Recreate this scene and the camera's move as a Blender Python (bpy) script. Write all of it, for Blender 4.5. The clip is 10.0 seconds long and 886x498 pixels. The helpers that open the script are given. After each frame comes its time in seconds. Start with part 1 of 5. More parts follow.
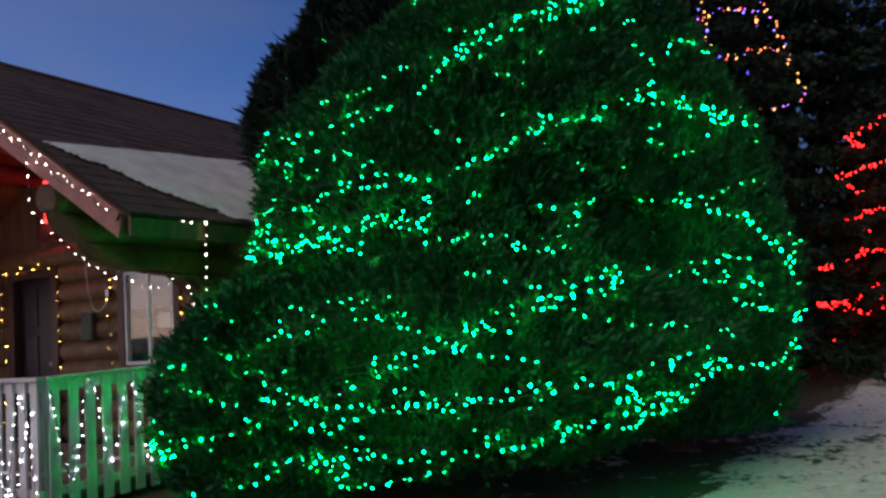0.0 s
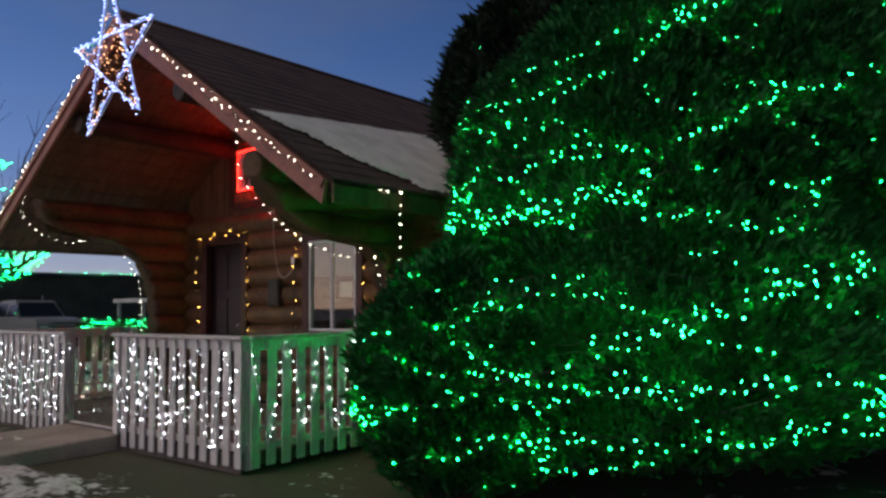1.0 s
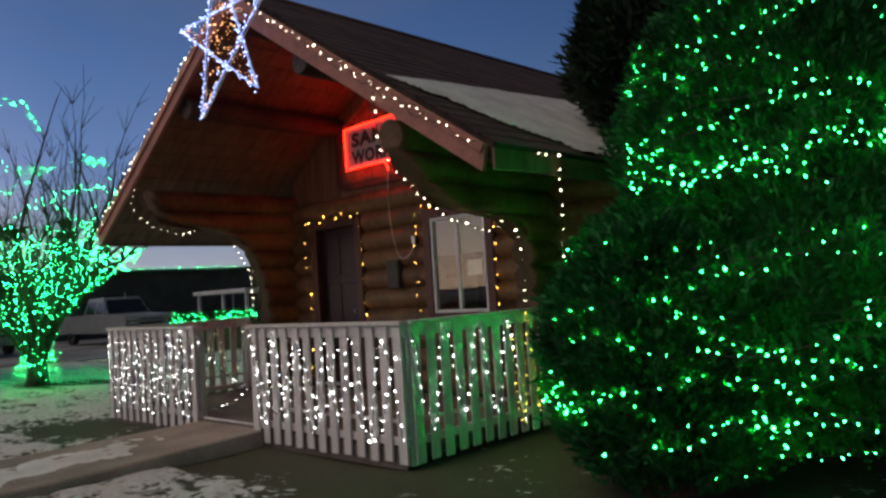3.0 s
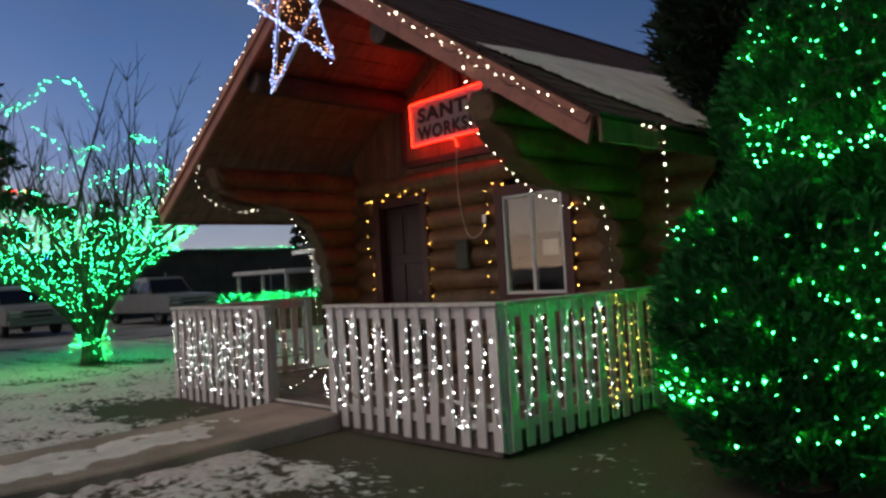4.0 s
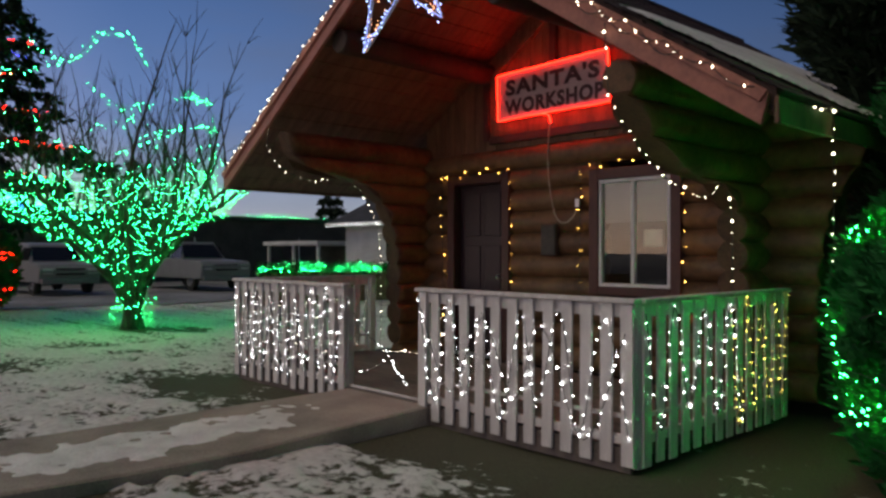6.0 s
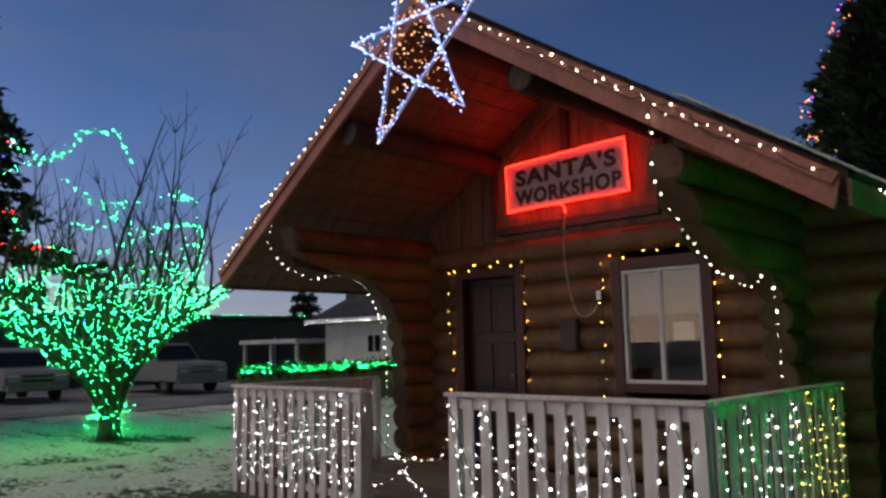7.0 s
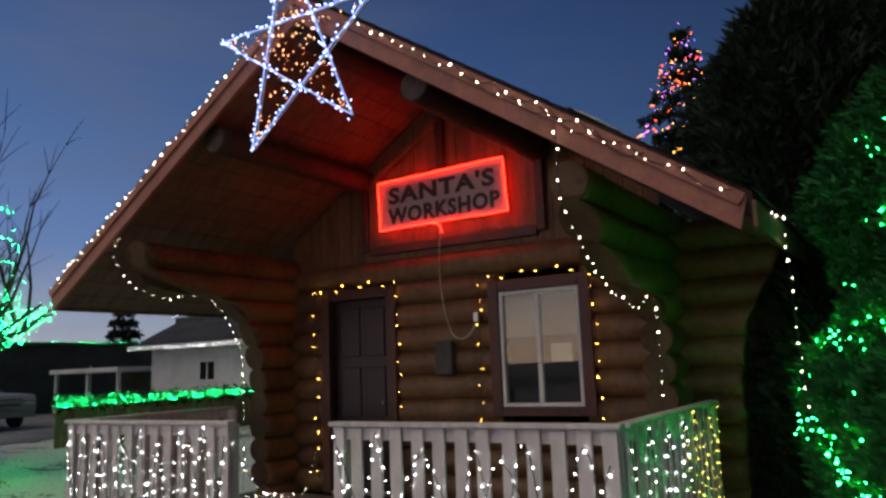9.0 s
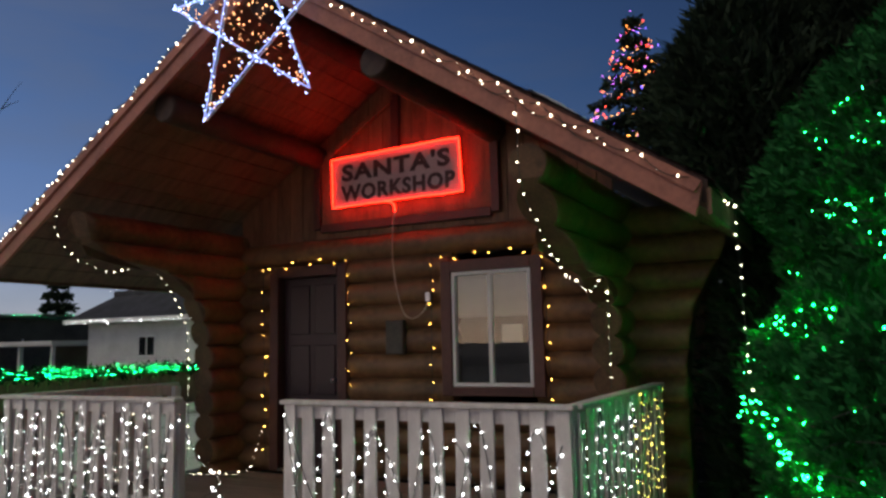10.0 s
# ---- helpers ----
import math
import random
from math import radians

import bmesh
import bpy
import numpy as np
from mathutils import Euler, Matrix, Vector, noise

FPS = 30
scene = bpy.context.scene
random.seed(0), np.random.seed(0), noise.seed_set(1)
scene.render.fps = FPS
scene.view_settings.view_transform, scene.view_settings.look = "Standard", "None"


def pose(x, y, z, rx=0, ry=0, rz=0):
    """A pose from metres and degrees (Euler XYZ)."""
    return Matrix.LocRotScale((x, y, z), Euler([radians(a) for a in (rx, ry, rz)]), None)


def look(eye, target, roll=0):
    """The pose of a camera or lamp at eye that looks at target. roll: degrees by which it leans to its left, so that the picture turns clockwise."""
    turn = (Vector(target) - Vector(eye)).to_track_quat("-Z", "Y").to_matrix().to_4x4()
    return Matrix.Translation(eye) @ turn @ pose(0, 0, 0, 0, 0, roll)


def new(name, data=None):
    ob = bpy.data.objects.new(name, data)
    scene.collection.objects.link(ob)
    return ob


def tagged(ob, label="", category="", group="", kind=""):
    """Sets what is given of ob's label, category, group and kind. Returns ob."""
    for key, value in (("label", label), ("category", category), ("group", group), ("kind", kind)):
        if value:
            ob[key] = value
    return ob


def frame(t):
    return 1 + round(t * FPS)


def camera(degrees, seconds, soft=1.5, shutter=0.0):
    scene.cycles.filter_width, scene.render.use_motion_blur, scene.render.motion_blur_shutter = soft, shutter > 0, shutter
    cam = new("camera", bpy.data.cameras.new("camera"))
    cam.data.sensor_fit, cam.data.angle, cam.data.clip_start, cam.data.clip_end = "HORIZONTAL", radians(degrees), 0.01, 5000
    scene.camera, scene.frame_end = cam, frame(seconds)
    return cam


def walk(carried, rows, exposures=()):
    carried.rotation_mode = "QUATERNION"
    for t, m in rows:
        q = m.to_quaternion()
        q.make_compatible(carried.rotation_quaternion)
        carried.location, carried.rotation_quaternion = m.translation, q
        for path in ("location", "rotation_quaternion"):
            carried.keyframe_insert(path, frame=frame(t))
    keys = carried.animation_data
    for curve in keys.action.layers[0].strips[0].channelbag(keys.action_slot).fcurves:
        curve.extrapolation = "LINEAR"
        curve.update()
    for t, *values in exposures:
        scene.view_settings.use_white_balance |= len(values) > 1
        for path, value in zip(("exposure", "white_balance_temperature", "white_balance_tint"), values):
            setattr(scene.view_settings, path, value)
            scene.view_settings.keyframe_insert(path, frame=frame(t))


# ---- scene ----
cam = camera(60.2, 10.0, soft=2.7)
PATH = [
    (0, (6.026, -4.008, 1.424), (5.082, -2.253, 1.598), -4.0),
    (0.5, (5.765, -3.942, 1.407), (4.591, -2.336, 1.61), -1.1),
    (1, (5.491, -4.052, 1.379), (4.236, -2.502, 1.53), -0.7),
    (1.5, (5.22, -4.084, 1.361), (3.979, -2.517, 1.438), -1.8),
    (2, (4.901, -4.09, 1.39), (3.574, -2.597, 1.496), -3.0),
    (2.5, (4.67, -4.166, 1.411), (3.389, -2.635, 1.53), -2.9),
    (3, (4.407, -4.178, 1.388), (3.041, -2.721, 1.49), -3.6),
    (3.2, (4.272, -4.207, 1.394), (2.855, -2.799, 1.489), -4.3),
    (4.5, (3.537, -4.354, 1.399), (2.098, -2.966, 1.429), -2.2),
    (5, (3.206, -4.356, 1.426), (1.609, -3.154, 1.492), -2.0),
    (5.2, (3.09, -4.413, 1.421), (1.508, -3.192, 1.478), -1.2),
    (6.3, (2.609, -4.423, 1.473), (1.177, -3.027, 1.479), 0.1),
    (6.5, (2.416, -4.394, 1.482), (0.966, -3.017, 1.523), 0.0),
    (7, (2.153, -4.451, 1.519), (0.767, -3.031, 1.769), -1.3),
    (7.2, (2.098, -4.462, 1.513), (0.763, -3.004, 1.813), -0.7),
    (7.5, (2.038, -4.445, 1.54), (0.795, -2.937, 1.969), -0.6),
    (8, (1.85, -4.35, 1.568), (0.691, -2.838, 2.176), -1.7),
    (8.5, (1.715, -4.38, 1.537), (0.558, -2.801, 1.949), -1.4),
    (9, (1.556, -4.44, 1.528), (0.522, -2.755, 1.828), -2.2),
    (9.5, (1.484, -4.474, 1.536), (0.496, -2.755, 1.799), -1.8),
    (10, (1.473, -4.456, 1.533), (0.557, -2.695, 1.776), -1.3),
]
walk(cam, [(t, look(eye, target, roll)) for t, eye, target, roll in PATH],
     exposures=[(0, 0.65, 6200, 10), (0.5, 0.5, 6250, 10), (1.0, 0.42, 6700, 5), (2.0, 0.38, 7100, 2), (5.0, 0.36, 7250, 2), (8.0, 0.32, 6950, 5), (10.0, 0.40, 7150, 0)])

# ---------------------------------------------------------------- world and large lights
world = bpy.data.worlds.new("dusk")
scene.world = world
world.use_nodes = True
WN, WL = world.node_tree.nodes, world.node_tree.links
WN.clear()


def wnode(kind, **kw):
    n = WN.new(kind)
    for k, v in kw.items():
        n.inputs[k].default_value = v
    return n


w_out = wnode("ShaderNodeOutputWorld")
w_bg = wnode("ShaderNodeBackground", Strength=1.0)
w_tc = wnode("ShaderNodeTexCoord")
w_sep = wnode("ShaderNodeSeparateXYZ")
WL.new(w_tc.outputs["Generated"], w_sep.inputs[0])
w_ramp = wnode("ShaderNodeValToRGB")
els = w_ramp.color_ramp.elements
els[0].position, els[0].color = 0.0, (0.245, 0.235, 0.275, 1)
els[1].position, els[1].color = 1.0, (0.010, 0.022, 0.075, 1)
for p_, c_ in ((0.06, (0.185, 0.21, 0.30, 1)), (0.16, (0.078, 0.128, 0.29, 1)), (0.32, (0.036, 0.078, 0.215, 1)), (0.5, (0.019, 0.042, 0.135, 1))):
    e_ = els.new(p_)
    e_.color = c_
WL.new(w_sep.outputs["Z"], w_ramp.inputs[0])
# thin evening clouds
w_map = wnode("ShaderNodeMapping")
w_map.inputs["Scale"].default_value = (1.3, 1.3, 5.0)
WL.new(w_tc.outputs["Generated"], w_map.inputs[0])
w_noise = wnode("ShaderNodeTexNoise", Scale=2.2, Detail=6.0, Roughness=0.55)
WL.new(w_map.outputs[0], w_noise.inputs["Vector"])
w_cl = wnode("ShaderNodeMapRange")
w_cl.inputs[1].default_value, w_cl.inputs[2].default_value = 0.45, 0.75
w_cl.inputs[3].default_value, w_cl.inputs[4].default_value = 0.0, 0.45
WL.new(w_noise.outputs[0], w_cl.inputs[0])
w_mix = wnode("ShaderNodeMixRGB")
w_mix.inputs[2].default_value = (0.075, 0.09, 0.15, 1)
WL.new(w_cl.outputs[0], w_mix.inputs[0])
WL.new(w_ramp.outputs[0], w_mix.inputs[1])
# afterglow low in the west
w_dot = wnode("ShaderNodeVectorMath")
w_dot.operation = "DOT_PRODUCT"
w_dot.inputs[1].default_value = (-0.45, -0.89, 0.0)
WL.new(w_tc.outputs["Generated"], w_dot.inputs[0])
w_az = wnode("ShaderNodeMapRange")
w_az.inputs[1].default_value, w_az.inputs[2].default_value = 0.1, 0.95
WL.new(w_dot.outputs["Value"], w_az.inputs[0])
w_low = wnode("ShaderNodeValToRGB")
le = w_low.color_ramp.elements
le[0].position, le[0].color = 0.0, (0.95, 0.55, 0.34, 1)
le[1].position, le[1].color = 0.55, (0.0, 0.0, 0.0, 1)
for p_, c_ in ((0.08, (0.6, 0.40, 0.31, 1)), (0.25, (0.10, 0.09, 0.11, 1))):
    e_ = le.new(p_)
    e_.color = c_
WL.new(w_sep.outputs["Z"], w_low.inputs[0])
w_add = wnode("ShaderNodeMixRGB")
w_add.blend_type = "ADD"
WL.new(w_az.outputs[0], w_add.inputs[0])
WL.new(w_mix.outputs[0], w_add.inputs[1])
WL.new(w_low.outputs[0], w_add.inputs[2])
# the sky darkens away from the sunset side
w_dot2 = wnode("ShaderNodeVectorMath")
w_dot2.operation = "DOT_PRODUCT"
w_dot2.inputs[1].default_value = (-0.93, -0.37, 0.0)
WL.new(w_tc.outputs["Generated"], w_dot2.inputs[0])
w_side = wnode("ShaderNodeMapRange")
w_side.inputs[1].default_value, w_side.inputs[2].default_value = -0.55, 0.75
w_side.inputs[3].default_value, w_side.inputs[4].default_value = 0.31, 1.40
WL.new(w_dot2.outputs["Value"], w_side.inputs[0])
w_mul = wnode("ShaderNodeVectorMath")
w_mul.operation = "SCALE"
WL.new(w_add.outputs[0], w_mul.inputs[0])
WL.new(w_side.outputs[0], w_mul.inputs["Scale"])
WL.new(w_mul.outputs[0], w_bg.inputs["Color"])
WL.new(w_bg.outputs[0], w_out.inputs[0])

sun = new("sun", bpy.data.lights.new("sun", "SUN"))
sun.data.energy, sun.data.angle, sun.data.color = 0.58, radians(40), (1.0, 0.84, 0.64)
sun.matrix_world = look((-5, -12, 17), (0, 0, 0))


# ---------------------------------------------------------------- materials
def mat(name, col, rough=0.7, metal=0.0, var=0.25, scale=6.0, fine=60.0, bump=0.0, stretch=(1, 1, 1), tint=None, spec=0.5, piece=0.0):
    """A surface with broad stains and fine grain; piece: how much alike pieces differ."""
    m = bpy.data.materials.new(name)
    m.use_nodes = True
    N, L = m.node_tree.nodes, m.node_tree.links
    b = N["Principled BSDF"]
    b.inputs["Roughness"].default_value = rough
    b.inputs["Metallic"].default_value = metal
    b.inputs["Specular IOR Level"].default_value = spec
    tc = N.new("ShaderNodeTexCoord")
    mp = N.new("ShaderNodeMapping")
    mp.inputs["Scale"].default_value = stretch
    L.new(tc.outputs["Object"], mp.inputs[0])
    n1 = N.new("ShaderNodeTexNoise")
    n1.inputs["Scale"].default_value, n1.inputs["Detail"].default_value = scale, 4
    n2 = N.new("ShaderNodeTexNoise")
    n2.inputs["Scale"].default_value, n2.inputs["Detail"].default_value = fine, 3
    L.new(mp.outputs[0], n1.inputs["Vector"])
    L.new(mp.outputs[0], n2.inputs["Vector"])
    add = N.new("ShaderNodeMath")
    add.operation = "MULTIPLY_ADD"
    add.inputs[1].default_value = 0.6
    L.new(n2.outputs[0], add.inputs[0])
    L.new(n1.outputs[0], add.inputs[2])
    ramp = N.new("ShaderNodeValToRGB")
    e = ramp.color_ramp.elements
    lo = [c * (1 - var * 1.6) for c in col]
    hi = tint or [min(1, c * (1 + var)) for c in col]
    e[0].position, e[0].color = 0.5, (*lo, 1)
    e[1].position, e[1].color = 1.05, (*hi, 1)
    last = add.outputs[0]
    if piece:
        oi = N.new("ShaderNodeObjectInfo")
        ma = N.new("ShaderNodeMath")
        ma.operation = "MULTIPLY_ADD"
        ma.inputs[1].default_value = piece
        L.new(oi.outputs["Random"], ma.inputs[0])
        L.new(last, ma.inputs[2])
        sb = N.new("ShaderNodeMath")
        sb.operation = "SUBTRACT"
        sb.inputs[1].default_value = piece * 0.5
        L.new(ma.outputs[0], sb.inputs[0])
        last = sb.outputs[0]
    L.new(last, ramp.inputs[0])
    L.new(ramp.outputs[0], b.inputs["Base Color"])
    if bump:
        bp = N.new("ShaderNodeBump")
        bp.inputs["Strength"].default_value, bp.inputs["Distance"].default_value = bump, 0.02
        L.new(add.outputs[0], bp.inputs["Height"])
        L.new(bp.outputs[0], b.inputs["Normal"])
    return m


def glow(name, col, strength):
    m = bpy.data.materials.new(name)
    m.use_nodes = True
    b = m.node_tree.nodes["Principled BSDF"]
    b.inputs["Base Color"].default_value = (*[min(1, c * 0.5 + 0.2) for c in col], 1)
    b.inputs["Emission Color"].default_value = (*col, 1)
    b.inputs["Emission Strength"].default_value = strength
    return m


def glow_mixed(name, cols, strength):
    """Bulbs of several colours in one string."""
    m = glow(name, cols[0], strength)
    N, L = m.node_tree.nodes, m.node_tree.links
    g = N.new("ShaderNodeNewGeometry")
    r = N.new("ShaderNodeValToRGB")
    r.color_ramp.interpolation = "CONSTANT"
    e = r.color_ramp.elements
    e[0].position, e[0].color = 0.0, (*cols[0], 1)
    e[1].position, e[1].color = 1.0 / len(cols), (*cols[1], 1)
    for i, c in enumerate(cols[2:], 2):
        x = e.new(i / len(cols))
        x.color = (*c, 1)
    L.new(g.outputs["Random Per Island"], r.inputs[0])
    L.new(r.outputs[0], N["Principled BSDF"].inputs["Emission Color"])
    return m


M_LOG = mat("stained_log", (0.165, 0.088, 0.042), 0.55, var=0.35, scale=2.2, fine=14, bump=0.35, stretch=(1, 1, 1), piece=0.25)
M_LOGEND = mat("log_end_grain", (0.10, 0.054, 0.028), 0.8, var=0.3, scale=5, fine=40, bump=0.3)
M_PURLIN = mat("dark_purlin", (0.045, 0.024, 0.016), 0.7, var=0.35, scale=2.2, fine=14, bump=0.35)
M_BOARD = mat("brown_board", (0.20, 0.095, 0.05), 0.6, var=0.3, scale=3, fine=30, bump=0.25, stretch=(4, 1, 0.6), piece=0.25)
M_SOFFIT = mat("soffit_board", (0.15, 0.08, 0.05), 0.6, var=0.3, scale=3, fine=24, bump=0.25, stretch=(1, 4, 1), piece=0.2)
M_BARGE = mat("red_brown_paint", (0.34, 0.125, 0.085), 0.5, var=0.22, scale=3, fine=30, bump=0.15)
M_SHINGLE = mat("brown_shingle", (0.085, 0.05, 0.042), 0.85, var=0.35, scale=3, fine=70, bump=0.5, piece=0.2)
M_WHITE = mat("weathered_white_paint", (0.66, 0.63, 0.62), 0.6, var=0.16, scale=4, fine=50, bump=0.15, stretch=(4, 4, 0.7), piece=0.15)
M_DECK = mat("deck_plank", (0.16, 0.13, 0.115), 0.7, var=0.3, scale=3, fine=40, bump=0.3, stretch=(0.5, 5, 1), piece=0.2)
M_CONC = mat("concrete", (0.36, 0.30, 0.26), 0.9, var=0.25, scale=2.0, fine=60, bump=0.25)
M_SNOW = mat("snow", (0.80, 0.78, 0.76), 0.85, var=0.14, scale=3.5, fine=45, bump=0.5)
M_DOOR = mat("dark_maroon_door", (0.030, 0.012, 0.016), 0.45, var=0.2, scale=2, fine=20, bump=0.05)
M_TRIM = mat("dark_red_trim", (0.085, 0.028, 0.022), 0.5, var=0.2, scale=3, fine=25, bump=0.1)
M_VINYL = mat("white_vinyl", (0.78, 0.78, 0.78), 0.35, var=0.06, scale=4, fine=30)
M_SIGN = mat("grey_sign_board", (0.52, 0.45, 0.47), 0.55, var=0.12, scale=3, fine=30)
M_INK = mat("dark_letter_paint", (0.05, 0.025, 0.03), 0.5, var=0.2, scale=8, fine=60)
M_WIRE = mat("dark_wire", (0.02, 0.03, 0.022), 0.5, var=0.2)
M_CREAM = mat("cream_cable", (0.6, 0.5, 0.38), 0.5, var=0.1)
M_METAL = mat("galvanised_metal", (0.5, 0.5, 0.52), 0.35, metal=0.9, var=0.2, scale=8, fine=60)
M_BARK = mat("bark", (0.055, 0.038, 0.030), 0.9, var=0.4, scale=6, fine=40, bump=0.6, stretch=(3, 3, 0.6))
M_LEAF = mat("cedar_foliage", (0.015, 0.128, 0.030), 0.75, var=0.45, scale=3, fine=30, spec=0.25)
# darker than the leaves: shade inside the crowns put into the colour
M_CORE = mat("shade_core", (0.016, 0.065, 0.022), 0.95, var=0.4, scale=5, fine=40, bump=0.8, spec=0.1)
M_NEEDLE = mat("spruce_foliage", (0.020, 0.036, 0.020), 0.8, var=0.45, scale=3, fine=30, spec=0.2)
M_ASPHALT = mat("snowy_asphalt", (0.15, 0.145, 0.15), 0.85, var=0.35, scale=0.5, fine=9, bump=0.3, tint=(0.34, 0.34, 0.36))
M_SIDING = mat("white_siding", (0.62, 0.62, 0.62), 0.7, var=0.1, scale=2, fine=20)
M_DARKWALL = mat("dark_olive_wall", (0.085, 0.088, 0.07), 0.8, var=0.25, scale=1, fine=10)
M_DARKROOF = mat("dark_roof", (0.04, 0.042, 0.05), 0.85, var=0.3, scale=2, fine=20)
M_CARWHITE = mat("white_car_paint", (0.28, 0.28, 0.29), 0.35, var=0.08, scale=2, fine=12)
M_CARDARK = mat("car_glass_dark", (0.015, 0.016, 0.018), 0.12, var=0.1)
M_TYRE = mat("tyre_rubber", (0.02, 0.02, 0.02), 0.85, var=0.3)
M_CHROME = mat("chrome", (0.7, 0.7, 0.72), 0.15, metal=1.0, var=0.05)
M_LAMPGLASS = mat("headlight_lens", (0.7, 0.7, 0.72), 0.15, var=0.05)
M_PAPER = mat("notice_paper", (0.75, 0.72, 0.68), 0.8, var=0.06)
M_BLIND = mat("blind_and_sky_tone", (0.42, 0.38, 0.36), 0.8, var=0.1, scale=3, fine=40, stretch=(1, 1, 12))
M_DARKROOM = mat("dark_interior", (0.05, 0.04, 0.035), 0.9, var=0.2)
M_FENCEBROWN = mat("brown_fence_board", (0.26, 0.17, 0.10), 0.8, var=0.25, scale=3, fine=30, piece=0.2)
M_GREYBOX = mat("grey_junction_box", (0.065, 0.055, 0.045), 0.6, var=0.3, scale=8)

M_GLASS = bpy.data.materials.new("window_glass")
M_GLASS.use_nodes = True
_b = M_GLASS.node_tree.nodes["Principled BSDF"]
_b.inputs["Transmission Weight"].default_value = 1.0
_b.inputs["Roughness"].default_value = 0.01
_b.inputs["IOR"].default_value = 1.55
_b.inputs["Base Color"].default_value = (0.75, 0.78, 0.78, 1)

G_COOL = glow("cool_white_led", (0.84, 0.88, 1.0), 15.0)
G_WARM = glow("warm_white_led", (1.0, 0.87, 0.72), 9.0)
G_AMBER = glow("amber_led", (1.0, 0.52, 0.10), 14.0)
G_YELLOW = glow("yellow_led", (1.0, 0.74, 0.16), 7.0)
G_GREEN = glow("green_led", (0.012, 1.0, 0.135), 100.0)
G_GREENFAR = glow("bright_green_led", (0.012, 1.0, 0.210), 80.0)
G_RED = glow("red_led", (1.0, 0.006, 0.005), 18.0)
G_BLUE = glow("blue_led", (0.012, 0.010, 1.0), 22.0)
G_NEON = glow("red_rope_light", (1.0, 0.008, 0.006), 21.0)
G_STAR = glow("lavender_rope_light", (0.30, 0.40, 1.0), 1.2)
G_STARBULB = glow("pale_lavender_led", (0.34, 0.45, 1.0), 4.0)
G_ORANGE = glow("orange_led", (1.0, 0.46, 0.20), 3.0)
G_MULTI = glow_mixed("mixed_led", [(1, 0.30, 0.05), (0.12, 0.08, 1), (1, 0.06, 0.04), (1, 0.42, 0.1), (0.5, 0.1, 0.9)], 4.0)


# ---------------------------------------------------------------- mesh helpers
def part(name, data, material, parent=None, label=""):
    """Links a bmesh or a mesh as one mesh object, under parent where one is given."""
    if isinstance(data, bmesh.types.BMesh):
        me = bpy.data.meshes.new(name)
        data.to_mesh(me)
        data.free()
    else:
        me = data
    if material and not me.materials:
        me.materials.append(material)
    ob = new(name, me)
    if parent:
        ob.parent = parent
    return tagged(ob, label)


def thing(name, at, label, category, group="", kind=""):
    ob = new(name)
    ob.location = at
    ob.empty_display_size = 0.1
    bpy.context.view_layer.update()
    return tagged(ob, label, category, group, kind)


def under(ob, parent):
    """Parents ob, whose mesh is in world places, to a thing that stands elsewhere."""
    ob.parent = parent
    m, p = Matrix.Identity(4), parent
    while p:
        m = p.matrix_parent_inverse @ p.matrix_basis @ m
        p = p.parent
    ob.matrix_parent_inverse = m.inverted()
    return ob


def box(x0, x1, y0, y1, z0, z1, bevel=0.006, bm=None):
    own = bm is None
    bm = bm or bmesh.new()
    r = bmesh.ops.create_cube(bm, size=1)
    for v in r["verts"]:
        v.co = Vector((x0 + (v.co.x + 0.5) * (x1 - x0), y0 + (v.co.y + 0.5) * (y1 - y0), z0 + (v.co.z + 0.5) * (z1 - z0)))
    if bevel:
        es = list({e for v in r["verts"] for e in v.link_edges})
        bmesh.ops.bevel(bm, geom=es, offset=bevel, segments=1, affect="EDGES")
    return bm


def tube(pts, radii, sides=8, bm=None, caps=True):
    """A tapered tube along points."""
    bm = bm or bmesh.new()
    pts = [Vector(p) for p in pts]
    if not hasattr(radii, "__len__"):
        radii = [radii] * len(pts)
    rings, side = [], None
    for i, p in enumerate(pts):
        d = (pts[min(i + 1, len(pts) - 1)] - pts[max(i - 1, 0)])
        d = d.normalized() if d.length > 1e-9 else Vector((0, 0, 1))
        if side is None:
            side = d.orthogonal().normalized()
        side = (side - d * side.dot(d))
        side = side.normalized() if side.length > 1e-6 else d.orthogonal().normalized()
        up = d.cross(side)
        rings.append([bm.verts.new(p + (side * math.cos(a) + up * math.sin(a)) * radii[i]) for a in (2 * math.pi * k / sides for k in range(sides))])
    for a, b in zip(rings, rings[1:]):
        for k in range(sides):
            f = bm.faces.new((a[k], a[(k + 1) % sides], b[(k + 1) % sides], b[k]))
            f.smooth = True
    if caps:
        bm.faces.new(rings[0][::-1])
        bm.faces.new(rings[-1])
    return bm


def wire_mesh(name, pts, r=0.004, sides=4):
    me = bpy.data.meshes.new(name)
    bm = tube(pts, r, sides)
    bm.to_mesh(me)
    bm.free()
    return me


def bulb_mesh(name, r, material, stretch=1.3):
    me = bpy.data.meshes.new(name)
    bm = bmesh.new()
    bmesh.ops.create_icosphere(bm, subdivisions=1, radius=r)
    for v in bm.verts:
        v.co.z *= stretch
    for f in bm.faces:
        f.smooth = True
    bm.to_mesh(me)
    bm.free()
    me.materials.append(material)
    return me


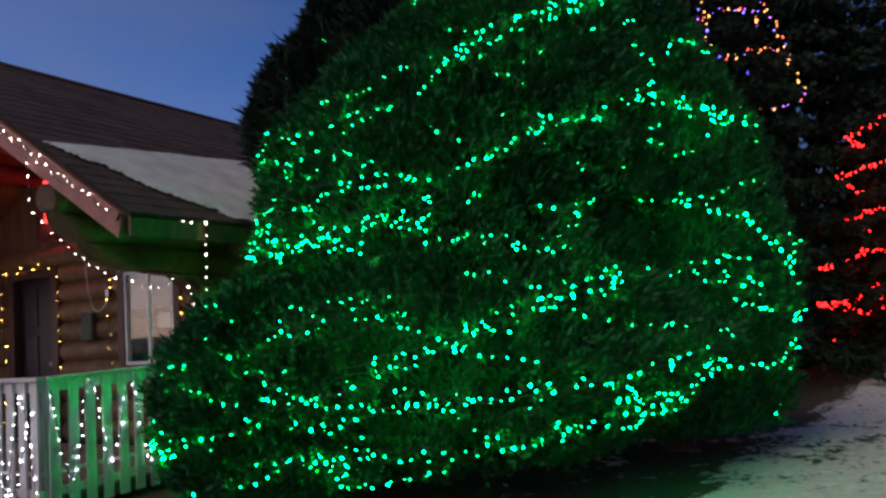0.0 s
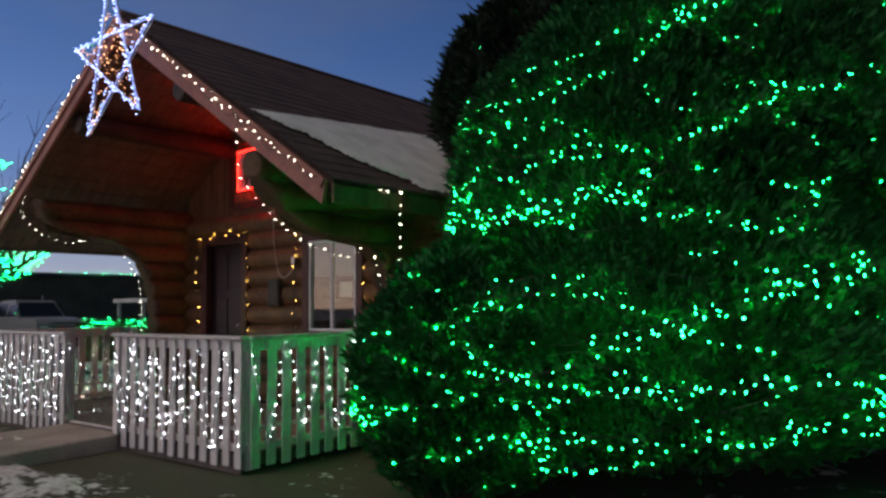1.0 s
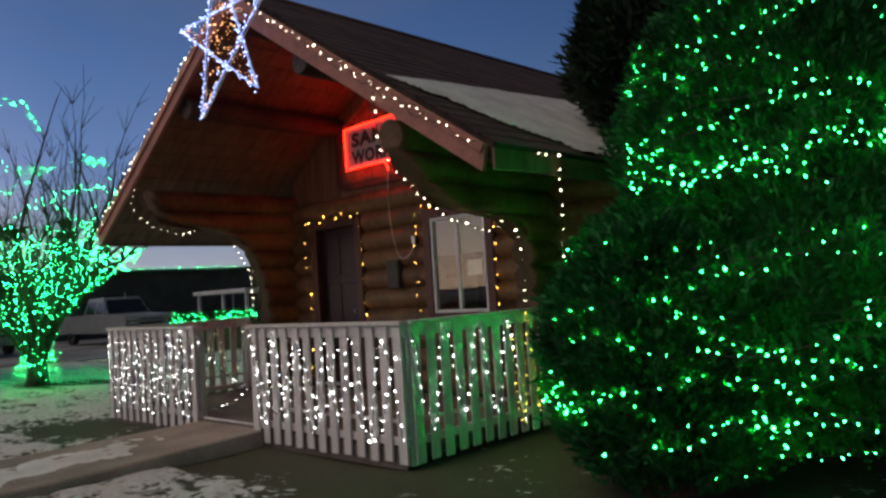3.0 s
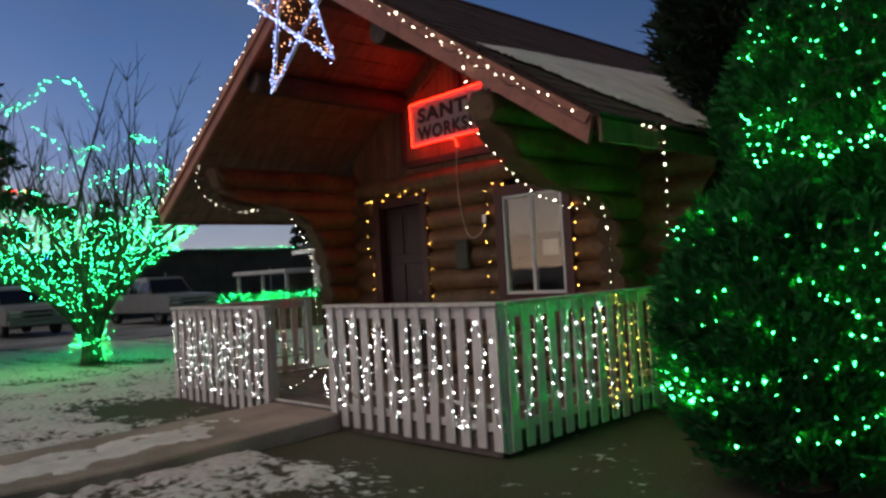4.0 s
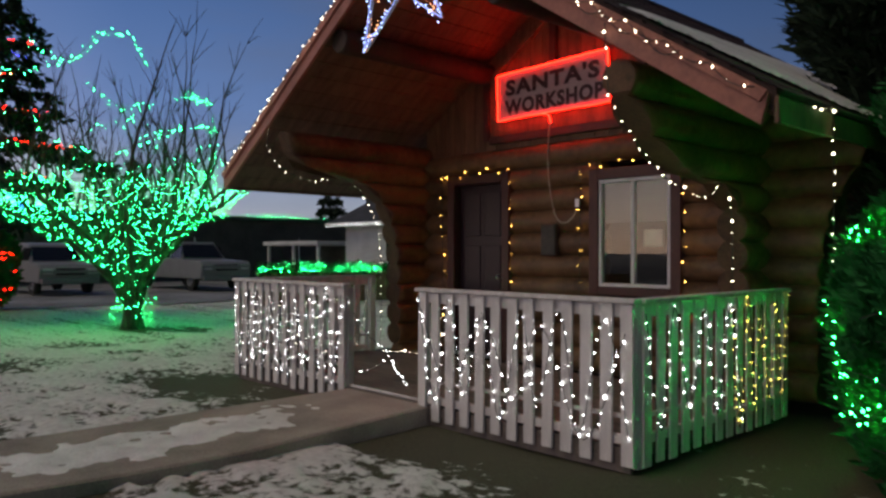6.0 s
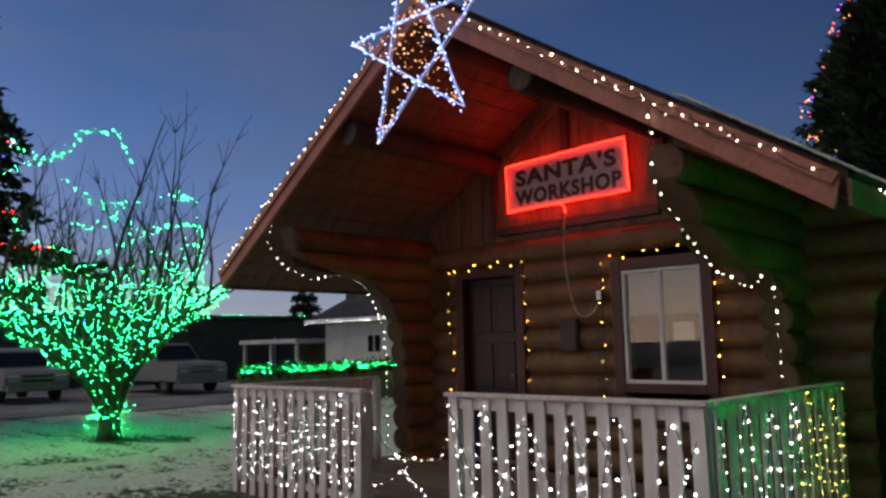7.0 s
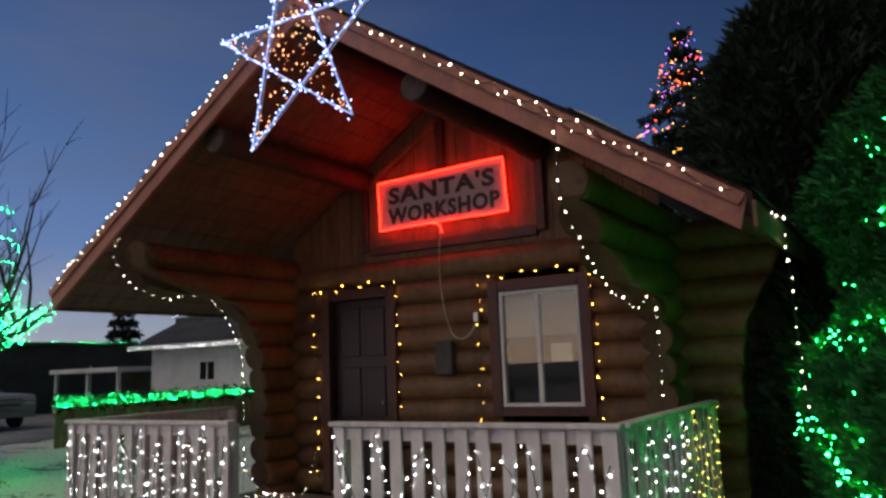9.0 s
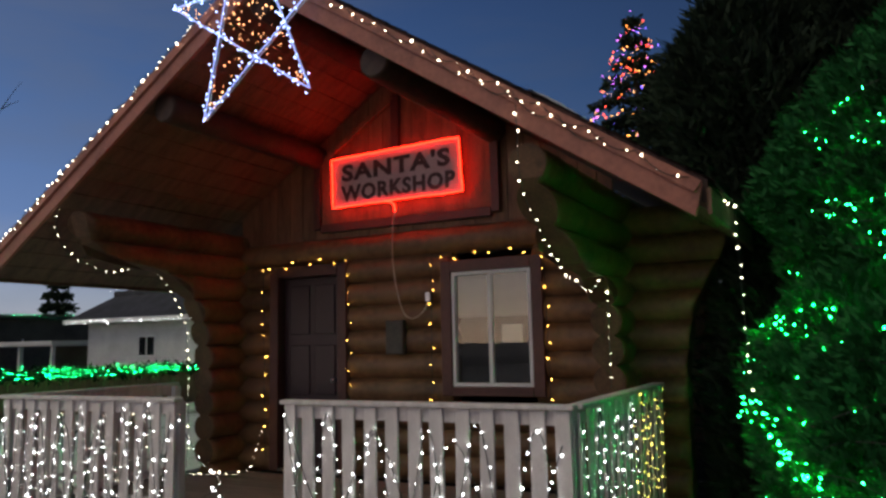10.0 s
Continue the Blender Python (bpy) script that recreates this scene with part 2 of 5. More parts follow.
ICO = bmesh.new()
bmesh.ops.create_icosphere(ICO, subdivisions=1, radius=1.0)
ICO_V = np.array([v.co[:] for v in ICO.verts])
ICO.verts.index_update()
ICO_F = [[v.index for v in f.verts] for f in ICO.faces]
ICO.free()
OCT_V = np.array([(1, 0, 0), (-1, 0, 0), (0, 1, 0), (0, -1, 0), (0, 0, 1.2), (0, 0, -1.2)], float)
OCT_F = [(0, 2, 4), (2, 1, 4), (1, 3, 4), (3, 0, 4), (2, 0, 5), (1, 2, 5), (3, 1, 5), (0, 3, 5)]


def many_bulbs(name, pts, r, material, low=True):
    """All the bulbs of one long string in one mesh."""
    V, F = (OCT_V, OCT_F) if low else (ICO_V, ICO_F)
    pts = np.array([tuple(p) for p in pts])
    sz = r * np.clip(np.random.lognormal(-0.10, 0.32, len(pts)), 0.4, 1.8)
    verts = (pts[:, None, :] + V[None] * sz[:, None, None]).reshape(-1, 3)
    faces = [tuple(i * len(V) + k for k in f) for i in range(len(pts)) for f in F]
    me = bpy.data.meshes.new(name)
    me.from_pydata(verts.tolist(), [], faces)
    me.materials.append(material)
    return me


def along(pts, step, jitter=0.0):
    """Places at even steps along a line of points."""
    pts = [Vector(p) for p in pts]
    out, left = [], step * 0.5
    for a, b in zip(pts, pts[1:]):
        d = (b - a).length
        while left <= d:
            p = a.lerp(b, left / d)
            if jitter:
                p += Vector([random.uniform(-jitter, jitter) for _ in range(3)])
            out.append(p)
            left += step * random.uniform(0.75, 1.25)
        left -= d
    return out


def smooth(pts, n=8):
    """A rounded line through points."""
    pts = [Vector(p) for p in pts]
    out = []
    for i in range(len(pts) - 1):
        p0, p1, p2, p3 = pts[max(i - 1, 0)], pts[i], pts[i + 1], pts[min(i + 2, len(pts) - 1)]
        for k in range(n):
            t = k / n
            out.append(0.5 * ((2 * p1) + (p2 - p0) * t + (2 * p0 - 5 * p1 + 4 * p2 - p3) * t * t + (3 * p1 - p0 - 3 * p2 + p3) * t ** 3))
    return out + [pts[-1]]


BULBS = {}


def string_lights(pts, step, material, label, r=0.012, jitter=0.012, group="light strings on the cabin"):
    """A string with single bulbs on a dark wire."""
    top = thing("string_lights", pts[0], label, "string lights", group)
    under(part("wire", wire_mesh("wire", pts, 0.0035), M_WIRE), top)
    key = (material.name, round(r, 4))
    if key not in BULBS:
        BULBS[key] = bulb_mesh("bulb", r, material)
    for p in along(pts, step, jitter):
        b = part("bulb", BULBS[key], None)
        b.matrix_basis = pose(*p, random.uniform(-60, 60), random.uniform(-60, 60), random.uniform(0, 360))
        s = min(1.7, max(0.5, random.lognormvariate(-0.05, 0.28)))
        b.scale = (s, s, s)
        under(b, top)
    return top


def log_mesh(length, r, seed):
    """A slightly uneven peeled log along x, with rounded ends."""
    rnd = random.Random(seed)
    bm = bmesh.new()
    n = max(3, int(length / 0.5))
    xs = [0, 0.012, 0.05] + [0.05 + (length - 0.1) * (i + 1) / n for i in range(n - 1)] + [length - 0.05, length - 0.012, length]
    rr = [r * 0.86, r * 0.955, r] + [r * rnd.uniform(0.96, 1.03) for _ in range(n - 1)] + [r, r * 0.955, r * 0.86]
    pts = [(x, rnd.uniform(-0.006, 0.006) if 2 < i < len(xs) - 3 else 0, 0) for i, x in enumerate(xs)]
    tube(pts, rr, 14, bm)
    for f in bm.faces:
        if abs(f.normal.x) > 0.9:
            f.material_index = 1
    me = bpy.data.meshes.new("log")
    bm.to_mesh(me)
    bm.free()
    me.materials.append(M_LOG)
    me.materials.append(M_LOGEND)
    return me


def log(parent, a, b, r, seed, log_mat=None):
    a, b = Vector(a), Vector(b)
    ob = new("log", log_mesh((b - a).length, r, seed))
    if log_mat:
        ob.data.materials[0] = ob.data.materials[1] = log_mat
    ob.matrix_basis = Matrix.Translation(a) @ (b - a).to_track_quat("X", "Z").to_matrix().to_4x4()
    return under(ob, parent)


def shaped_log(parent, axis, fixed, z, tab, far, r, seed, top=None):
    """A log whose free end is cut to the curve in tab (height, place); axis: 0 along x, 1 along y."""
    rnd = random.Random(seed)
    bm = bmesh.new()
    near = interp(tab, z)
    n = max(3, int(abs(far - near) / 0.5))
    ts = [0, 0.02, 0.06] + [0.06 + 0.94 * (i + 1) / n for i in range(n)]
    tube([(near + (far - near) * t, 0, 0) for t in ts], [r * 0.97, r] + [r * rnd.uniform(0.97, 1.03) for _ in ts[2:]], 16, bm)
    for v in bm.verts:
        t = (v.co.x - near) / (far - near)
        e = interp(tab, z + v.co.z) - near
        x = v.co.x + e * max(0.0, 1 - t * 2.0)
        if top is not None:
            v.co.z = min(v.co.z, top - z)
        v.co = Vector((x, fixed + v.co.y, z + v.co.z)) if axis == 0 else Vector((fixed - v.co.y, x, z + v.co.z))
    bm.normal_update()
    bm.faces.ensure_lookup_table()
    for f in bm.faces:
        if len(f.verts) > 4:
            f.material_index = 1
    bmesh.ops.recalc_face_normals(bm, faces=bm.faces)
    me = bpy.data.meshes.new("log")
    bm.to_mesh(me)
    bm.free()
    me.materials.append(M_LOG)
    me.materials.append(M_LOGEND)
    return under(new("log", me), parent)


def interp(tab, z):
    for (z0, v0), (z1, v1) in zip(tab, tab[1:]):
        if z <= z1:
            return v0 + (v1 - v0) * max(0.0, min(1.0, (z - z0) / (z1 - z0)))
    return tab[-1][1]


def grid_sheet(name, xs, ys, height, keep=None):
    """A sheet over the plan; keep(x, y) tells which cells stand."""
    idx, verts, faces = {}, [], []

    def vid(i, j):
        if (i, j) not in idx:
            idx[(i, j)] = len(verts)
            verts.append((xs[i], ys[j], height(xs[i], ys[j])))
        return idx[(i, j)]
    for i in range(len(xs) - 1):
        for j in range(len(ys) - 1):
            if keep is None or keep((xs[i] + xs[i + 1]) / 2, (ys[j] + ys[j + 1]) / 2):
                faces.append((vid(i, j), vid(i + 1, j), vid(i + 1, j + 1), vid(i, j + 1)))
    me = bpy.data.meshes.new(name)
    me.from_pydata(verts, [], faces)
    for p in me.polygons:
        p.use_smooth = True
    return me


def nz(x, y, s, o=0.0):
    return noise.noise(Vector((x * s + o, y * s - o, o * 0.7)))


# ---------------------------------------------------------------- ground, path, car park
def snow_amount(x, y):
    """How far snow covers the lawn; below zero it is bare."""
    v = 0.55 * nz(x, y, 0.55, 3.1) + 0.50 * nz(x, y * 1.4, 1.5, 8.2) + 0.42 * nz(x, y * 1.5, 4.0, 1.7) + 0.38 * nz(x, y * 1.3, 8.0, 4.0)
    ramp01 = lambda q: max(0.0, min(1.0, q))
    if x < -2.7:
        d = max(ramp01((-5.5 - x) / 0.7), ramp01((-0.55 - y) / 0.7))
        base = -0.35 + 0.70 * d
        base -= 0.9 * math.exp(-((x + 12.0) ** 2 + (y - 1.35) ** 2) / 0.35)
    elif y < 0.6:
        base = -0.45 + 0.87 * ramp01((-0.55 - y) / 0.6) * ramp01((0.3 - x) / 1.0)
        base = max(base, -0.45 + 0.85 * ramp01((x - 4.4) / 0.8) * ramp01((y + 0.4) / 0.8))
    else:
        base = -0.45 + 0.95 * ramp01((x - 4.15 - 0.17 * y) / 0.5)
    return base + v


def ground_height(x, y):
    near = abs(x) < 25 and abs(y) < 25
    h = 0.02 * nz(x, y, 0.7) if near else 0.0
    s = snow_amount(x, y) if near else 0.2
    return h - 0.035 + 0.045 * max(0.0, min(1.0, s * 2.2))


def spaced(lo, hi, fine_lo, fine_hi, step, grow=1.35):
    out = list(np.arange(fine_lo, fine_hi + 1e-6, step))
    s, x = step, fine_lo
    while x > lo:
        s *= grow
        x -= s
        out.insert(0, max(x, lo))
    s, x = step, fine_hi
    while x < hi:
        s *= grow
        x += s
        out.append(min(x, hi))
    return [float(v) for v in out]


M_GROUND = bpy.data.materials.new("snow_and_grass")
M_GROUND.use_nodes = True
_N, _L = M_GROUND.node_tree.nodes, M_GROUND.node_tree.links
_p = _N["Principled BSDF"]
_p.inputs["Roughness"].default_value = 0.9
_at = _N.new("ShaderNodeAttribute")
_at.attribute_name = "snow"
_tc = _N.new("ShaderNodeTexCoord")
_n1, _n2 = _N.new("ShaderNodeTexNoise"), _N.new("ShaderNodeTexNoise")
_n1.inputs["Scale"].default_value, _n1.inputs["Detail"].default_value = 14.0, 6.0
_n2.inputs["Scale"].default_value, _n2.inputs["Detail"].default_value = 70.0, 4.0
_L.new(_tc.outputs["Object"], _n1.inputs["Vector"])
_L.new(_tc.outputs["Object"], _n2.inputs["Vector"])
_ma = _N.new("ShaderNodeMath")
_ma.operation = "MULTIPLY_ADD"
_ma.inputs[1].default_value = 1.7
_L.new(_n1.outputs[0], _ma.inputs[0])
_L.new(_at.outputs["Fac"], _ma.inputs[2])
_mr = _N.new("ShaderNodeMapRange")
_mr.inputs[1].default_value, _mr.inputs[2].default_value = 0.83, 1.12
_L.new(_ma.outputs[0], _mr.inputs[0])
_gr = _N.new("ShaderNodeValToRGB")
_gr.color_ramp.elements[0].position, _gr.color_ramp.elements[0].color = 0.3, (0.036, 0.036, 0.021, 1)
_gr.color_ramp.elements[1].position, _gr.color_ramp.elements[1].color = 0.75, (0.12, 0.110, 0.062, 1)
_L.new(_n2.outputs[0], _gr.inputs[0])
_sn = _N.new("ShaderNodeValToRGB")
_sn.color_ramp.elements[0].position, _sn.color_ramp.elements[0].color = 0.3, (0.64, 0.61, 0.59, 1)
_sn.color_ramp.elements[1].position, _sn.color_ramp.elements[1].color = 0.7, (0.88, 0.86, 0.84, 1)
_L.new(_n1.outputs[0], _sn.inputs[0])
_mx = _N.new("ShaderNodeMixRGB")
_L.new(_mr.outputs[0], _mx.inputs[0])
_L.new(_gr.outputs[0], _mx.inputs[1])
_L.new(_sn.outputs[0], _mx.inputs[2])
_L.new(_mx.outputs[0], _p.inputs["Base Color"])
_bp = _N.new("ShaderNodeBump")
_bp.inputs["Strength"].default_value, _bp.inputs["Distance"].default_value = 0.6, 0.03
_L.new(_n2.outputs[0], _bp.inputs["Height"])
_L.new(_bp.outputs[0], _p.inputs["Normal"])

gx = spaced(-900, 900, -9.0, 8.0, 0.07)
gy = spaced(-900, 900, -3.6, 5.0, 0.07)
g_me = grid_sheet("ground", gx, gy, ground_height)
att = g_me.attributes.new("snow", "FLOAT", "POINT")
att.data.foreach_set("value", [snow_amount(v.co.x, v.co.y) if abs(v.co.x) < 60 and abs(v.co.y) < 60 else 0.2 for v in g_me.vertices])
tagged(part("ground", g_me, M_GROUND), "winter lawn with patchy old snow and bare dark grass", "ground", kind="structure")

# car park beyond the lawn
r_me = grid_sheet("road", spaced(-60, -17.6, -26, -18, 0.8), spaced(-60, 60, -6, 20, 1.0),
                  lambda x, y: 0.025 + 0.01 * nz(x, y, 0.4), lambda x, y: x < -18.2 + 0.5 * math.sin(y * 0.3))
tagged(part("road", r_me, M_ASPHALT), "grey car park with packed snow", "road", kind="structure")


# concrete ramp up to the porch
def path_z(y):
    return 0.135 + max(-2.6, min(0, y)) * 0.03


def path_edges(y):
    return -3.24 - 0.30 * max(0, -y) / 2.8, -2.05 + (0.10 * min(1, -y / 1.8) if y > -1.8 else 0.10 + 0.14 * (y + 1.8))


bm = bmesh.new()
rows_ = []
for i in range(46):
    y = 0.02 - i * 0.2
    l, r = path_edges(max(y, -4))
    jl, jr = 0.015 * nz(y, 1, 2.0), 0.015 * nz(y, 7, 2.0)
    z = path_z(y)
    rows_.append([bm.verts.new(c) for c in ((l + jl, y, -0.08), (l + jl, y, z - 0.015), (l + jl + 0.02, y, z), (r + jr - 0.02, y, z), (r + jr, y, z - 0.015), (r + jr, y, -0.08))])
for a, b in zip(rows_, rows_[1:]):
    for k in range(5):
        bm.faces.new((a[k], a[k + 1], b[k + 1], b[k]))
bm.faces.new(rows_[0][::-1])
bm.faces.new(rows_[-1])
bmesh.ops.recalc_face_normals(bm, faces=bm.faces)
tagged(part("pavement", bm, M_CONC), "worn concrete walkway ramping up to the porch", "walkway", kind="structure")


def path_snow(x, y):
    l, r = path_edges(max(y, -4))
    u = (x - l) / (r - l)
    v = 0.30 * nz(x, y, 1.6, 5.5) + 0.30 * nz(x, y, 4.2, 2.2) + 0.18 * nz(x, y, 10, 6.1)
    base = 0.28 - 2.6 * abs(u - 0.52) ** 1.6 - 0.45 * max(0.0, y + 0.95) * 1.5
    return base + v - (1.0 if y > -0.35 else 0.0)


s_me = grid_sheet("path_snow", [float(v) for v in np.arange(-3.9, -1.7, 0.035)], [float(v) for v in np.arange(-5.0, -0.2, 0.035)],
                  lambda x, y: path_z(y) - 0.004 + 0.05 * max(0.0, min(0.6, path_snow(x, y))) + 0.006 * nz(x, y, 14), lambda x, y: path_snow(x, y) > 0.0)
tagged(part("snow_patch", s_me, M_SNOW), "thin trodden snow left on the concrete walkway", "snow", kind="stuff")

# ---------------------------------------------------------------- log cabin
RX, RTOP, SLOPE, HALF = -2.70, 4.76, 0.657, 3.51      # ridge x, ridge height, pitch, half span
YF, YB = 0.26, 7.2                                   # front and back of the roof
WY = 2.52                                             # face of the front wall
XL, XR = -4.99, -0.36                                 # side walls
LR, LP = 0.145, 0.26                                  # log radius and pitch


def roof_z(x):
    return RTOP - SLOPE * abs(x - RX)


LIFT = 0.05                                           # roof covering above the barge boards


def soffit_z(x):
    return roof_z(x) - 0.19


cabin = thing("log_cabin", (RX, WY, 0), "small brown log cabin with deep gabled porch roof", "cabin")


def add(name, data, material, label="", parent=None):
    return under(part(name, data, material, None, label), parent or cabin)


FRONT_R = [(0.0, 2.14), (1.72, 2.10), (1.92, 2.03), (2.04, 1.88), (2.09, 1.25), (2.17, 0.94), (2.38, 0.60), (2.62, 0.34), (3.2, 0.30)]
FRONT_L = [(0.0, 2.06), (1.45, 2.03), (1.95, 1.90), (2.24, 1.66), (2.36, 1.35), (2.44, 0.62), (2.70, 0.36), (3.2, 0.33)]
WING_R = [(0.0, 0.20), (1.30, 0.22), (1.80, 0.30), (2.12, 0.48), (2.35, 0.62), (2.6, 0.62)]
front = under(new("wall_front"), cabin)
right = under(new("wall_side"), cabin)
left = under(new("wall_side"), cabin)
back = under(new("wall_back"), cabin)
DOOR = (-4.36, -3.44, 0.14, 2.36)
WIN = (-2.072, -1.204, 1.088, 2.246)
seed = 0
for k in range(12):
    z = 0.16 + LP * k + 0.10
    cut = []
    if z < DOOR[3] + 0.02:
        cut.append((DOOR[0] - 0.02, DOOR[1] + 0.02))
    if WIN[2] - 0.14 < z < WIN[3] + 0.14:
        cut.append((WIN[0] - 0.02, WIN[1] + 0.02))
    top_x = XR + 0.14
    xr = min(interp(WING_R, z), RX + (RTOP - 0.19 - z - LR) / SLOPE)
    xl = max(-5.36 - max(0, interp(WING_R, z) - 0.22), RX - (RTOP - 0.19 - z - LR) / SLOPE)
    if z > 2.75:
        break
    xs_ = [xl] + [c for pr in cut for c in pr] + [xr]
    for a, b in zip(xs_[::2], xs_[1::2]):
        seed += 1
        if b == xr:
            shaped_log(front, 0, WY + LR, z, WING_R, a, LR, seed)
        else:
            log(front, (a, WY + LR, z), (b, WY + LR, z), LR, seed)
    seed += 1
    log(back, (XL - 0.3, 6.75, z), (XR + 0.3, 6.75, z), LR, seed)
for k in range(12):
    z = 0.16 + LP * k + 0.10 + LP / 2
    for x, tab, par in ((XR, FRONT_R, right), (XL, FRONT_L, left)):
        if z + LR * 0.6 < soffit_z(x):
            seed += 1
            shaped_log(par, 1, x, z, tab, 7.0, LR, seed)
# half log under the sills and wall plates under the roof
for x, par in ((XR, right), (XL, left)):
    seed += 1
    log(par, (x, 2.1, 0.14), (x, 7.0, 0.14), LR * 0.9, seed)
# purlins and ridge pole, darker than the wall logs
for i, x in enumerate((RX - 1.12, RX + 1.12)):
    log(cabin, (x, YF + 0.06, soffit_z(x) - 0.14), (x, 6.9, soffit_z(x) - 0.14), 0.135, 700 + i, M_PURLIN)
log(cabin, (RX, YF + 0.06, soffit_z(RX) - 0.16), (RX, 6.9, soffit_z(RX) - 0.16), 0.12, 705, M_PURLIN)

# gable over the front wall: upright boards behind a framed panel
gable = under(new("gable"), cabin)
x = XL + 0.02
while x < XR - 0.02:
    x1 = min(x + 0.185, XR - 0.02)
    bm = bmesh.new()
    za, zb = soffit_z(x) - 0.003, soffit_z(x1) - 0.003
    zr = max(za, zb)
    prof = [(x + 0.004, 2.70), (x1 - 0.004, 2.70), (x1 - 0.004, zb), (x + 0.004, za)]
    if min(za, zb) > 2.76:
        lo_ = [bm.verts.new((px, WY + 0.10, pz)) for px, pz in prof]
        hi_ = [bm.verts.new((px, WY + 0.13, pz)) for px, pz in prof]
        bm.faces.new(lo_)
        bm.faces.new(hi_[::-1])
        for q in range(4):
            bm.faces.new((lo_[q], hi_[q], hi_[(q + 1) % 4], lo_[(q + 1) % 4]))
        bmesh.ops.recalc_face_normals(bm, faces=bm.faces)
        add("board", bm, M_BOARD, "", gable)
    else:
        bm.free()
    x = x1
add("panel", box(-3.74, -1.62, WY + 0.055, WY + 0.095, 2.90, 3.66, 0.004), M_BOARD, "plain brown panel", gable)
for a, b, c, d in ((-3.84, -3.745, 2.84, 3.80), (-1.615, -1.52, 2.84, 3.72)):
    add("batten", box(a, b, WY + 0.03, WY + 0.097, c, d), M_TRIM, "", gable)
add("batten", box(-3.742, -1.618, WY + 0.03, WY + 0.097, 2.80, 2.897), M_TRIM, "", gable)
for sgn in (-1, 1):
    bm = bmesh.new()
    ends = []
    for y in (WY + 0.04, WY + 0.094):
        ends.append([bm.verts.new((RX + sgn * dx, y, 4.33 - SLOPE * dx + dz)) for dx, dz in ((0.06, 0.0), (1.05, 0.0), (1.05, -0.075), (0.06, -0.075))])
    bm.faces.new(ends[0])
    bm.faces.new(ends[1][::-1])
    for q in range(4):
        bm.faces.new((ends[0][q], ends[1][q], ends[1][(q + 1) % 4], ends[0][(q + 1) % 4]))
    bmesh.ops.recalc_face_normals(bm, faces=bm.faces)
    add("raking_batten", bm, M_BOARD, "", gable)
add("batten", box(-2.80, -2.70, WY + 0.04, WY + 0.098, 3.663, soffit_z(-2.7) - 0.30), M_TRIM, "", gable)

